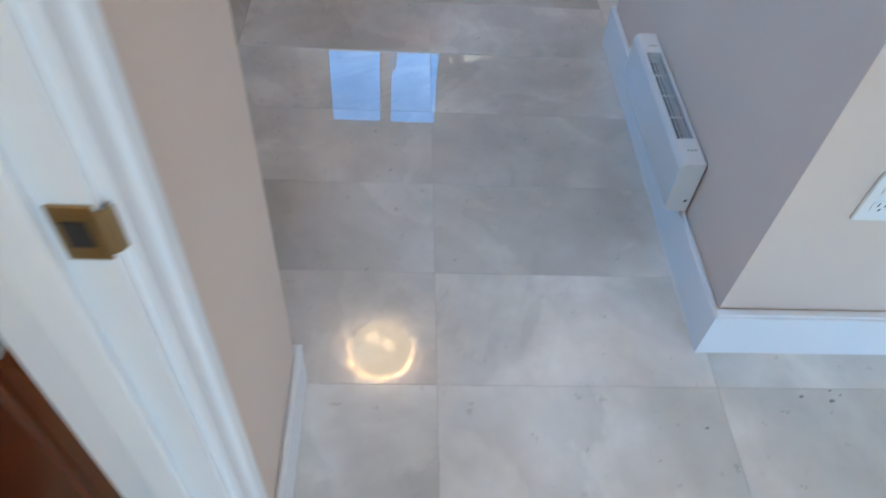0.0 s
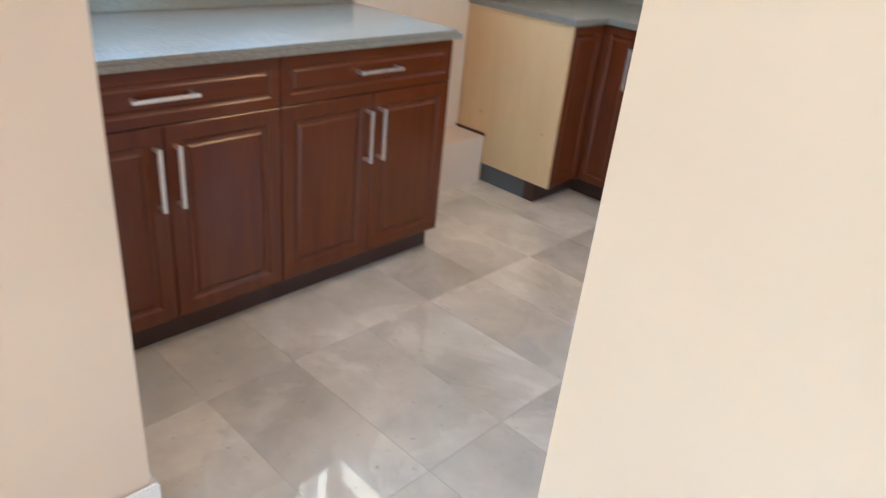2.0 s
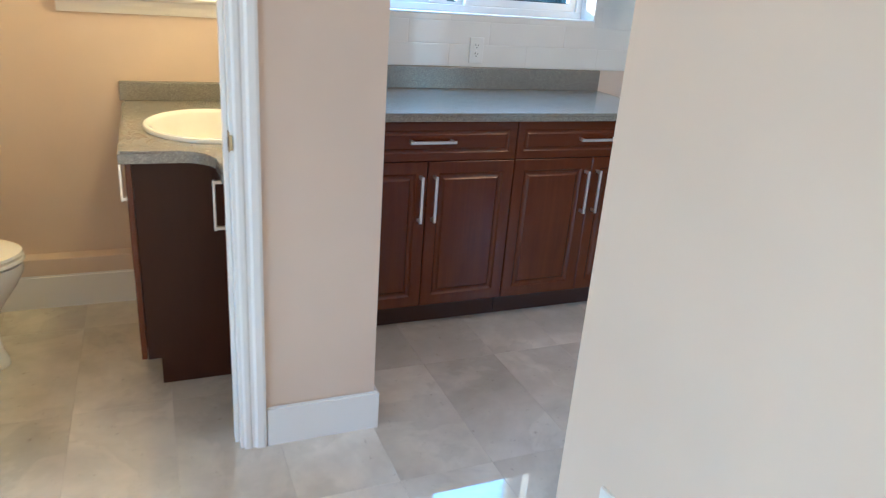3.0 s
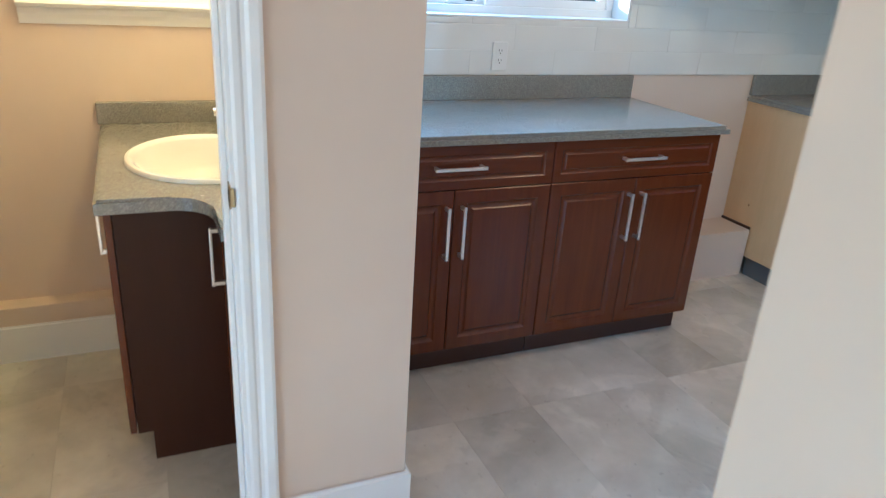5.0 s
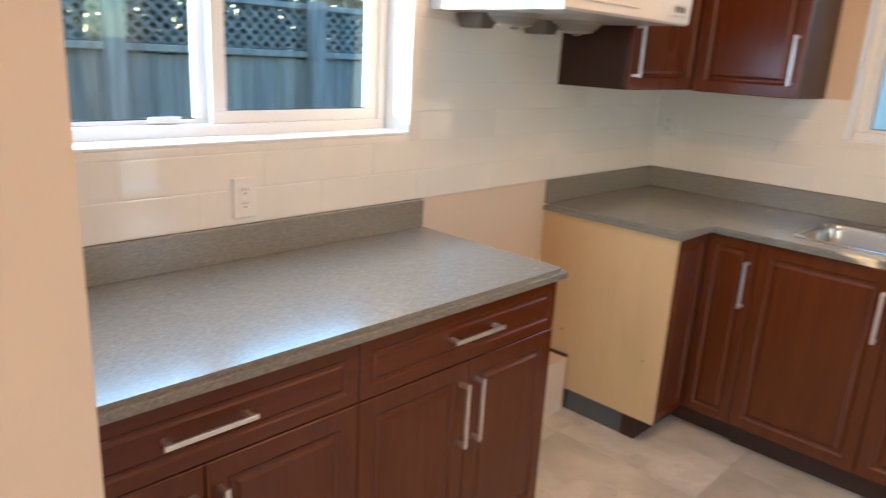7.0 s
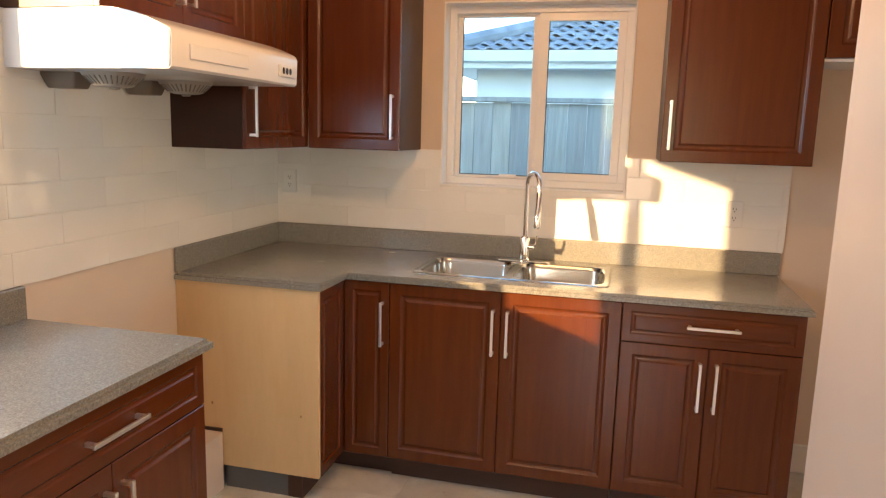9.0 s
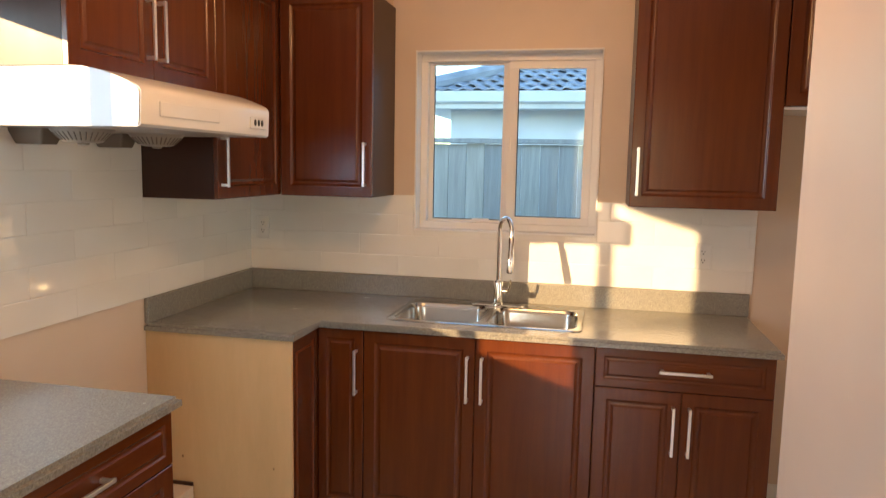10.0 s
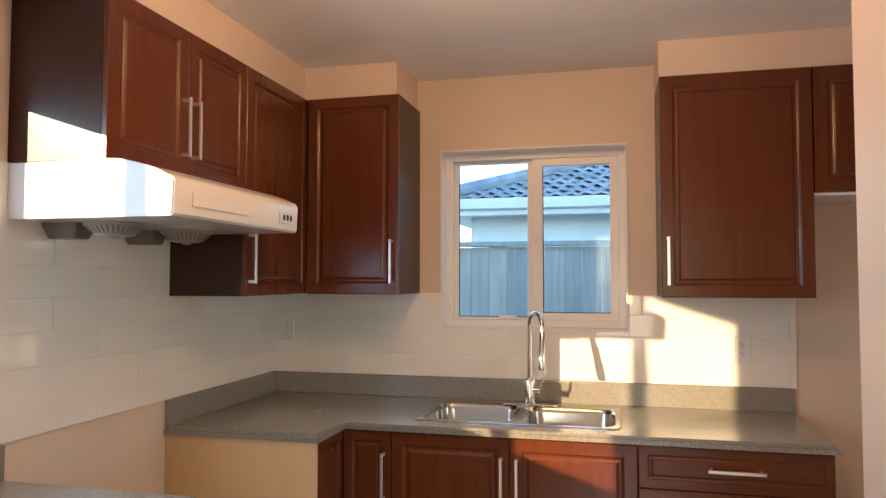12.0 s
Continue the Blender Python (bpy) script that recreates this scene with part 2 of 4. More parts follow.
GLASS = bpy.data.materials.new("window_glass")
GLASS.use_nodes = True
gt = GLASS.node_tree
gt.nodes.remove(gt.nodes["Principled BSDF"])
g_tr, g_gl, g_mx = gt.nodes.new("ShaderNodeBsdfTransparent"), gt.nodes.new("ShaderNodeBsdfGlossy"), gt.nodes.new("ShaderNodeMixShader")
g_fr = gt.nodes.new("ShaderNodeFresnel")
g_fr.inputs["IOR"].default_value = 1.32
g_tr.inputs[0].default_value = (0.82, 0.95, 0.97, 1)
g_gl.inputs["Roughness"].default_value = 0.01
gt.links.new(g_fr.outputs[0], g_mx.inputs[0])
gt.links.new(g_tr.outputs[0], g_mx.inputs[1])
gt.links.new(g_gl.outputs[0], g_mx.inputs[2])
gt.links.new(g_mx.outputs[0], gt.nodes["Material Output"].inputs[0])
FROST = mat("frosted_glass", (0.85, 0.88, 0.88), 0.5)
FROST.node_tree.nodes["Principled BSDF"].inputs["Transmission Weight"].default_value = 0.9
GLOW = mat("lit_frosted_dome", (0.9, 0.8, 0.6), 0.3)
GLOW.node_tree.nodes["Principled BSDF"].inputs["Emission Color"].default_value = (1.0, 0.58, 0.21, 1)
GLOW.node_tree.nodes["Principled BSDF"].inputs["Emission Strength"].default_value = 0.5
# glow of the added hall dome
GLOW_DIM = GLOW.copy()
GLOW_DIM.name = "dim_frosted_dome"
GLOW_DIM.node_tree.nodes["Principled BSDF"].inputs["Emission Strength"].default_value = 0.4
BULB = mat("lit_bulb", (1, 0.9, 0.7), 0.3)
BULB.node_tree.nodes["Principled BSDF"].inputs["Emission Color"].default_value = (1.0, 0.75, 0.42, 1)
BULB.node_tree.nodes["Principled BSDF"].inputs["Emission Strength"].default_value = 2.0


# ---- mesh tools ----
def as_mesh(name, bm, material, smooth=False):
    me = bpy.data.meshes.new(name)
    bmesh.ops.recalc_face_normals(bm, faces=bm.faces)
    if smooth:
        for f in bm.faces:
            f.smooth = True
        for e in bm.edges:
            if len(e.link_faces) == 2 and e.calc_face_angle(0) > radians(35):
                e.smooth = False
    bm.to_mesh(me)
    bm.free()
    me.materials.append(material)
    return me


def part(name, bm, material, parent, label="", smooth=False):
    ob = new(name, as_mesh(name, bm, material, smooth) if isinstance(bm, bmesh.types.BMesh) else bm)
    ob.parent = parent
    if label:
        tagged(ob, label)
    return ob


def thing(name, m, label, category, group="", kind=""):
    return_ob = new(name)
    return_ob.empty_display_size = 0.05
    return_ob.matrix_world = m
    return tagged(return_ob, label, category, group, kind)


def structure(name, bm, material, label, category):
    return tagged(new(name, as_mesh(name, bm, material)), label, category, kind="structure")


def add_box(bm, x0, x1, y0, y1, z0, z1, bevel=0.0, segs=2):
    m = Matrix.Translation(((x0 + x1) / 2, (y0 + y1) / 2, (z0 + z1) / 2)) @ Matrix.Diagonal((abs(x1 - x0), abs(y1 - y0), abs(z1 - z0), 1))
    made = bmesh.ops.create_cube(bm, size=1, matrix=m)["verts"]
    if bevel:
        edges = {e for v in made for e in v.link_edges}
        bmesh.ops.bevel(bm, geom=list(edges), offset=bevel, segments=segs, affect="EDGES", profile=0.5)
    return bm


def boxes(*specs, bevel=0.0, segs=2):
    bm = bmesh.new()
    for s in specs:
        add_box(bm, *s, bevel=bevel, segs=segs)
    return bm


def loft(bm, loops, cap_start=False, cap_end=True, closed=True):
    rings = [[bm.verts.new(p) for p in lp] for lp in loops]
    n = len(rings[0])
    for a, b in zip(rings, rings[1:]):
        for i in range(n if closed else n - 1):
            j = (i + 1) % n
            bm.faces.new((a[i], a[j], b[j], b[i]))
    if cap_start:
        bm.faces.new(rings[0][::-1])
    if cap_end:
        bm.faces.new(rings[-1])
    return bm


def round_rect(cx, cy, w, h, r, z, k=6):
    pts = []
    for sx, sy, a0 in ((1, 1, 0), (-1, 1, 90), (-1, -1, 180), (1, -1, 270)):
        for i in range(k + 1):
            a = radians(a0 + 90 * i / k)
            pts.append((cx + sx * (w / 2 - r) + r * math.cos(a), cy + sy * (h / 2 - r) + r * math.sin(a), z))
    return pts


def round_rect_by_side(cx, cy, w, h, r_left, r_right, z, k=6):
    """As round_rect, with one radius for the two left corners and one for the right."""
    pts = []
    for sx, sy, a0 in ((1, 1, 0), (-1, 1, 90), (-1, -1, 180), (1, -1, 270)):
        r = r_right if sx > 0 else r_left
        for i in range(k + 1):
            a = radians(a0 + 90 * i / k)
            pts.append((cx + sx * (w / 2 - r) + r * math.cos(a), cy + sy * (h / 2 - r) + r * math.sin(a), z))
    return pts


def ellipse(cx, cy, rx, ry, z, n=32):
    return [(cx + rx * math.cos(2 * math.pi * i / n), cy + ry * math.sin(2 * math.pi * i / n), z) for i in range(n)]


def prism(bm, profile, axis, a, b):
    """A profile of pairs, drawn out along an axis from a to b."""
    def at(u, v, w):
        return {"x": (w, u, v), "y": (u, w, v), "z": (u, v, w)}[axis]
    return loft(bm, [[at(u, v, a) for u, v in profile], [at(u, v, b) for u, v in profile]], True, True)


def tube(bm, points, radius, n=12, cap=True):
    pts = [Vector(p) for p in points]
    rings, up = [], Vector((0.31, 0.87, 0.38))
    for i, p in enumerate(pts):
        d = (pts[min(i + 1, len(pts) - 1)] - pts[max(i - 1, 0)]).normalized()
        u = (up - d * up.dot(d)).normalized()
        w = d.cross(u)
        r = radius[i] if isinstance(radius, (list, tuple)) else radius
        rings.append([p + r * (u * math.cos(2 * math.pi * k / n) + w * math.sin(2 * math.pi * k / n)) for k in range(n)])
        up = u
    return loft(bm, rings, cap, cap)


def rect_loop(x0, x1, z0, z1, inset, y):
    return [(x0 + inset, y, z0 + inset), (x1 - inset, y, z0 + inset), (x1 - inset, y, z1 - inset), (x0 + inset, y, z1 - inset)]


def routed_panel(x0, x1, z0, z1, y, small=1.0):
    """A slab front facing -y at y, with a routed frame and a raised field."""
    prof = [(0.0, 0.018), (0.0, 0.0025), (0.0025, 0.0)]
    prof += [(i * small, d * small) for i, d in ((0.0460, 0.0), (0.0476, 0.0010), (0.0510, 0.0042), (0.0545, 0.0062), (0.0580, 0.0068), (0.0625, 0.0068),
                                                 (0.0660, 0.0062), (0.0695, 0.0042), (0.0730, 0.0010), (0.0746, 0.0))]
    return loft(bmesh.new(), [rect_loop(x0, x1, z0, z1, i, y + d) for i, d in prof], True, True)


def bar_handle(parent, x, z, y, length, upright, off=0.034):
    """A flat bar pull on two posts, standing off the face at y."""
    bm = bmesh.new()
    h, w = length / 2, 0.0055
    if upright:
        add_box(bm, x - w, x + w, y - off, y - off + 0.008, z - h, z + h, bevel=0.0015)
        for s in (-1, 1):
            add_box(bm, x - w, x + w, y - off + 0.007, y, z + s * (h - 0.008) - w, z + s * (h - 0.008) + w, bevel=0.001)
    else:
        add_box(bm, x - h, x + h, y - off, y - off + 0.008, z - w, z + w, bevel=0.0015)
        for s in (-1, 1):
            add_box(bm, x + s * (h - 0.012) - w, x + s * (h - 0.012) + w, y - off + 0.007, y, z - w, z + w, bevel=0.001)
    return part("handle", bm, BRUSHED, parent, "brushed nickel bar handle")


def cut_out(bm, cutters, material, name):
    """The mesh of bm with the cutters' meshes taken out of it."""
    a = new("cut_base", as_mesh("cut_base", bm, material))
    others = []
    for cbm in cutters:
        b = new("cut_tool", as_mesh("cut_tool", cbm, material))
        md = a.modifiers.new("cut", "BOOLEAN")
        md.object, md.operation, md.solver = b, "DIFFERENCE", "EXACT"
        others.append(b)
    bpy.context.view_layer.update()
    me = bpy.data.meshes.new_from_object(a.evaluated_get(bpy.context.evaluated_depsgraph_get()))
    me.name = name
    for o in [a, *others]:
        bpy.data.objects.remove(o)
    return me


# ---- plan ----
XW, YN, ZC = -1.185, 4.285, 2.452         # kitchen's west wall, north wall, ceiling
XO, YO = -1.40, 4.50                      # outer faces
HALL_W, HALL_WB = 0.057, -0.056           # hall's west wall, both faces
BLK_X, BLK_S, BLK_N = 0.940, 1.220, 2.402 # closet block beside the kitchen
PART_S, PART_N = 0.99, 1.104              # wall between bathroom and kitchen
WA = (1.355, 2.572, 1.239, 2.105)          # west window: y, y, z, z
WN = (-0.307, 0.571, 1.240, 2.101)         # north window: x, x, z, z
WB = (0.26, 0.92, 1.235, 2.05)            # bathroom window
SOF = 2.302                               # underside of soffits


def wall_with_holes(a0, a1, z0, z1, holes):
    """Rectangles (a, a, z, z) of a wall around its holes, which do not overlap in a."""
    out, a = [], a0
    for h0, h1, hz0, hz1 in sorted(holes):
        out.append((a, h0, z0, z1))
        if hz0 > z0:
            out.append((h0, h1, z0, hz0))
        if hz1 < z1:
            out.append((h0, h1, hz1, z1))
        a = h1
    out.append((a, a1, z0, z1))
    return out


ww = wall_with_holes(-2.35, YO, -0.1, ZC + 0.1, [WB, WA])
structure("wall_west", boxes(*[(XO, XW, a, b, c, d) for a, b, c, d in ww]), WALL, "pinkish beige painted wall with two windows", "wall")
wn_ = wall_with_holes(XW, 2.3, -0.1, ZC + 0.1, [WN])
structure("wall_north", boxes(*[(a, b, YN, YO, c, d) for a, b, c, d in wn_]), WALL, "pinkish beige painted wall behind the sink", "wall")
structure("wall_partition", boxes((XW, HALL_WB, PART_S, PART_N, -0.1, ZC + 0.1)), WALL, "pinkish beige wall between bathroom and kitchen", "wall")
hw = wall_with_holes(-2.35, PART_N, -0.1, ZC + 0.1, [(-0.09, 0.703, -0.2, 2.06)])
structure("wall_hall_west", boxes(*[(HALL_WB, HALL_W, a, b, c, d) for a, b, c, d in hw], bevel=0.0), WALL, "pinkish beige hall wall beside the bathroom door", "wall")
structure("wall_bath_south", boxes((XW, HALL_WB, -0.86, -0.75, -0.1, ZC + 0.1)), WALL, "pinkish beige bathroom wall", "wall")
for side, spec in (("west", (BLK_X, 1.06, BLK_S, BLK_N)), ("south", (1.06, 4.2, BLK_S, 1.335)), ("north", (1.06, 2.2, 2.29, BLK_N))):
    structure("wall_closet_" + side, boxes((*spec, -0.1, ZC + 0.1)), WALL, "pinkish beige projecting wall between hall and kitchen", "wall")
# the hole is for an added window, out of view
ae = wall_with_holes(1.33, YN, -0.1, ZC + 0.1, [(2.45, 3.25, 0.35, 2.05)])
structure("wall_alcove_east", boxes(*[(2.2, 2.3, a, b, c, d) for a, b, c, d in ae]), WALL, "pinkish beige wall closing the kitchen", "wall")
# the narrow first hole is for the added hall window
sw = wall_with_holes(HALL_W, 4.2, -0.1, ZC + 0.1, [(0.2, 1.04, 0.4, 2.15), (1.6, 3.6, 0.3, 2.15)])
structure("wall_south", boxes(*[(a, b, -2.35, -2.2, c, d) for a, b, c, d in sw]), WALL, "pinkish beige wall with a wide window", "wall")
structure("wall_east", boxes((4.2, 4.35, -2.35, 1.33, -0.1, ZC + 0.1)), WALL, "pinkish beige wall closing the hall", "wall")
structure("ceiling", boxes((XW, 4.2, -2.2, YN, ZC, ZC + 0.1)), CEIL, "white painted ceiling", "ceiling")
structure("roof", boxes((XO - 0.05, 4.4, -2.4, YO + 0.05, ZC + 0.11, 2.68)), STUCCO, "plain roof over the house", "roof")
structure("soffit_west", boxes((XW, -0.868, PART_N, YN, SOF, ZC - 0.001)), WALL, "painted soffit above the wall cabinets", "soffit")
structure("soffit_north_west", boxes((-0.868, -0.425, 3.948, YN, SOF, ZC - 0.001)), WALL, "painted soffit above the wall cabinets", "soffit")
structure("soffit_north_east", boxes((0.694, 2.2, 3.948, YN, SOF, ZC - 0.001)), WALL, "painted soffit above the wall cabinets", "soffit")
structure("wall_ledge", boxes((XW, -0.98, 2.66, 3.387, -0.05, 0.250), bevel=0.003), WALL, "low boxed ledge along the foot of the wall", "ledge")


def baseboard(name, x0, x1, y0, y1, h=0.135):
    bm = bmesh.new()
    add_box(bm, x0, x1, y0, y1, -0.02, h)
    top = [e for e in bm.edges if all(v.co.z > h - 0.001 for v in e.verts)]
    bmesh.ops.bevel(bm, geom=top, offset=0.006, segments=2, affect="EDGES")
    return structure(name, bm, TRIM, "white painted baseboard", "baseboard")


B = 0.014
baseboard("baseboard_pillar_hall", HALL_W, HALL_W + B, 0.765, PART_N + B)
baseboard("baseboard_pillar_kitchen", -0.54, HALL_W, PART_N, PART_N + B)
baseboard("baseboard_closet_south", BLK_X - B, 4.2, BLK_S - 0.026, BLK_S, 0.139)
baseboard("baseboard_closet_west", BLK_X - B, BLK_X, BLK_S, BLK_N + B)
baseboard("baseboard_closet_north", BLK_X, 2.2, BLK_N, BLK_N + B)
baseboard("baseboard_alcove", 1.262, 2.2, YN - B, YN)
structure("ledge_bath", boxes((XW, -1.109, -0.75, PART_S, -0.05, 0.210), bevel=0.003), WALL, "low boxed ledge along the foot of the bathroom wall", "ledge")
baseboard("baseboard_bath_west", -1.109, -1.109 + B, -0.735, 0.475, 0.143)
baseboard("baseboard_bath_south", -1.109, HALL_WB, -0.75, -0.75 + B)
baseboard("baseboard_hall_west", HALL_W, HALL_W + B, -2.2, -0.175)


# dark strip in place of the shade in the gap between ledge and plywood
structure("ledge_shadow_strip", boxes((XW + 0.001, -0.985, 3.3875, 3.3945, 0.235, 0.262)), TOE, "thin dark strip standing in for the shadow gap beside the boxed ledge", "trim")


# ---- bathroom door frame ----
def door_frame():
    fr = thing("door_frame", pose(0, 0, 0), "white painted door casing and jamb of the bathroom doorway", "door frame", kind="structure")
    y0, y1, zt = -0.09, 0.703, 2.06
    part("jamb", boxes((HALL_WB - 0.004, HALL_W + 0.004, y1 - 0.018, y1 + 0.001, -0.01, zt), bevel=0.0015), TRIM, fr)
    part("jamb", boxes((HALL_WB - 0.004, HALL_W + 0.004, y0 - 0.001, y0 + 0.018, -0.01, zt), bevel=0.0015), TRIM, fr)
    part("head_jamb", boxes((HALL_WB - 0.004, HALL_W + 0.004, y0 + 0.018, y1 - 0.018, zt - 0.018, zt), bevel=0.0015), TRIM, fr)
    part("door_stop", boxes((-0.012, 0.024, y1 - 0.030, y1 - 0.0185, -0.01, zt - 0.02), bevel=0.002), TRIM, fr)
    part("door_stop", boxes((-0.012, 0.024, y0 + 0.0185, y0 + 0.030, -0.01, zt - 0.02), bevel=0.002), TRIM, fr)
    # colonial casing profile: distance from the opening, thickness
    prof = [(0, 0), (0, 0.010), (0.006, 0.013), (0.018, 0.013), (0.024, 0.0095), (0.032, 0.0115), (0.040, 0.017), (0.058, 0.018), (0.066, 0.015), (0.068, 0.0)]
    for face, sgn in ((HALL_W, 1), (HALL_WB, -1)):
        for edge, side in ((y1 - 0.008, 1), (y0 + 0.008, -1)):
            prism_bm = prism(bmesh.new(), [(face + sgn * (t + 0.0002), edge + side * d) for d, t in prof], "z", -0.01, zt + 0.06)
            part("casing", prism_bm, TRIM, fr)
        bm = prism(bmesh.new(), [(face + sgn * (t + 0.0002), zt - 0.008 + d) for d, t in prof], "y", y0 + 0.0085, y1 - 0.0085)
        part("head_casing", bm, TRIM, fr)
    yj = y1 - 0.018
    plate = part("strike_plate", boxes((0.030, 0.060, yj - 0.0025, yj + 0.001, 0.925, 0.978), bevel=0.0008), BRASS, fr, "aged brass strike plate")
    lip = prism(bmesh.new(), [(0.060, yj - 0.0025), (0.066, yj - 0.001), (0.070, yj + 0.006), (0.068, yj + 0.007), (0.064, yj + 0.001), (0.060, yj)], "z", 0.932, 0.972)
    part("lip", lip, BRASS, plate)
    part("latch_hole", boxes((0.036, 0.052, yj - 0.0032, yj - 0.0024, 0.939, 0.964)), SLOT, plate, "dark latch hole")


door_frame()


# ---- windows ----
def slider_window(name, m, w, h, reveal, label, frosted=False, sill=False, mid=None):
    """Two-pane slider; local x along the wall, front faces -y, opening from (0, 0) to (w, h), wall face at y = 0."""
    win = thing(name, m, label, "window", kind="structure")
    f, y0, y1 = 0.040, reveal, reveal + 0.075
    mid = mid or w / 2
    ring = [(0.001, w - 0.001, 0.001, f), (0.001, w - 0.001, h - f, h - 0.001), (0.001, f, f, h - f), (w - f, w - 0.001, f, h - f)]
    part("window_frame", boxes(*[(a, b, y0, y1, c, d) for a, b, c, d in ring], bevel=0.003), VINYL, win)
    # the back sash has slim rails; the front one is broad: ends, depth, rail, side stile, meeting stile
    for a, b, y, st, side, meet in ((f, mid + 0.020, y0 + 0.044, 0.012, 0.022, 0.050), (mid, w - f, y0 + 0.012, 0.036, 0.038, 0.046)):
        left, right = (side, meet) if a == f else (meet, side)
        rails = [(a, b, f, f + st), (a, b, h - f - st, h - f), (a, a + left, f + st, h - f - st), (b - right, b, f + st, h - f - st)]
        sash = part("sash", boxes(*[(p, q, y, y + 0.028, r, s) for p, q, r, s in rails], bevel=0.002), VINYL, win)
        pane = part("pane", boxes((a + left - 0.002, b - right + 0.002, y + 0.012, y + 0.016, f + st - 0.002, h - f - st + 0.002)), FROST if frosted else GLASS, sash,
                    "frosted glass pane" if frosted else "clear glass pane")
        pane.visible_shadow = False
        if not frosted:
            bead = [(a + left, b - right, f + st, f + st + 0.0035), (a + left, a + left + 0.0035, f + st + 0.0035, h - f - st)]
            part("gasket", boxes(*[(p, q, y + 0.006, y + 0.0115, r, s) for p, q, r, s in bead]), SLOT, sash, "thin black glazing gasket")
    part("latch", boxes((mid + 0.006, mid + 0.016, y0 + 0.004, y0 + 0.013, h * 0.46, h * 0.54), bevel=0.002), VINYL, win)
    part("sash_lift", boxes((mid - 0.17, mid - 0.085, y0 + 0.028, y0 + 0.046, f + 0.002, f + 0.020), bevel=0.003), VINYL, win)
    lining = [(-0.0005, w + 0.0005, 0.0, 0.008), (-0.0005, w + 0.0005, h - 0.008, h), (0.0, 0.008, 0.008, h - 0.008), (w - 0.008, w, 0.008, h - 0.008)]
    part("reveal_lining", boxes(*[(a, b, -0.008, reveal, c, d) for a, b, c, d in lining], bevel=0.001), TRIM, win, "white painted reveal lining")
    if sill:
        prof = [(0.004, 0.012), (-0.040, 0.012), (-0.046, 0.004), (-0.040, -0.006), (-0.020, -0.010), (-0.018, -0.030), (-0.012, -0.044), (-0.008, -0.060), (0.0, -0.062)]
        bm = prism(bmesh.new(), prof, "x", -0.055, w + 0.055)
        part("window_sill", bm, TRIM, win, "white moulded sill and apron")
        part("side_casing", boxes((-0.065, 0.004, -0.016, 0.0, 0.012, h + 0.06), bevel=0.004), TRIM, win)
        part("side_casing", boxes((w - 0.004, w + 0.065, -0.016, 0.0, 0.012, h + 0.06), bevel=0.004), TRIM, win)
        part("head_casing", boxes((0.004, w - 0.004, -0.016, 0.0, h - 0.004, h + 0.06), bevel=0.004), TRIM, win)
    return win


slider_window("window_north", pose(WN[0], YN, WN[2]), WN[1] - WN[0], WN[3] - WN[2], 0.085, "white vinyl sliding window above the sink", mid=0.437)
slider_window("window_west", pose(XW, WA[0], WA[2], 0, 0, 90), WA[1] - WA[0], WA[3] - WA[2], 0.115, "white vinyl sliding window above the counter", mid=1.922 - WA[0])
slider_window("window_bath", pose(XW, WB[0], WB[2], 0, 0, 90), WB[1] - WB[0], WB[3] - WB[2], 0.10, "white bathroom window with frosted panes and a moulded sill", True, True)
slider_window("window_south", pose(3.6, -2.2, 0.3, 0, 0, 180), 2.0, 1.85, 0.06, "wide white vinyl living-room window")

# unseen window, added so that light reaches the kitchen from the east
slider_window("window_alcove_added", pose(2.2, 3.25, 0.35, 0, 0, -90), 0.8, 1.70, 0.02, "unseen white vinyl window added at the kitchen's east end to let light in")
# added window, out of view, as an opening for the hall's fill light
slider_window("window_hall_added", pose(1.04, -2.2, 0.4, 0, 0, 180), 0.84, 1.75, 0.06, "unseen tall white vinyl window added at the south end of the hall")


# ---- cabinets ----
def base_cabinet(m, w, label, doors=2, drawer=True, depth=0.63, zb=0.10, end_panel=None, door_top=0.874, handle_sides=None):
    cab = thing("base_cabinet", m, label, "cabinet", "kitchen base cabinets")
    fy, ztop = -depth, 0.879
    part("body", boxes((0.001, w - 0.001, fy + 0.0195, -0.003, zb, ztop if drawer else 0.70)), CHERRY, cab)
    if not drawer:
        part("front_rail", boxes((0.001, w - 0.001, fy + 0.0195, fy + 0.036, 0.80, ztop)), CHERRY, cab)
    part("toe_kick", boxes((0.002, w - 0.002, fy + 0.058, fy + 0.075, 0.0, zb)), TOE, cab, "dark brown toe kick")
    zd = door_top
    if drawer:
        d = part("drawer_front", routed_panel(0.0015, w - 0.0015, 0.7235, 0.876, fy, 0.68), CHERRY_H, cab)
        bar_handle(d, w / 2 + 0.006, 0.803, fy, 0.19, False)
        zd = 0.7205
    step = w / doors
    for i in range(doors):
        a, b = i * step + 0.0015, (i + 1) * step - 0.0015
        d = part("door", routed_panel(a, b, zb + 0.002, zd, fy), CHERRY, cab)
        right = (i == 0) if handle_sides is None else handle_sides[i]
        x = b - 0.028 if right else a + 0.028
        bar_handle(d, x, zd - (0.147 if drawer else 0.165), fy, 0.19, True)
    return cab


def west_at(y):
    return pose(XW, y, 0, 0, 0, 90)


base_cabinet(west_at(PART_N + 0.004), 0.758, "cherry-brown base cabinet with one drawer above two doors")
base_cabinet(west_at(1.8665), 0.755, "cherry-brown base cabinet with drawer and doors by the stove gap")
base_cabinet(pose(-0.352, YN, 0), 0.9385, "cherry-brown sink base cabinet with two tall doors", drawer=False)
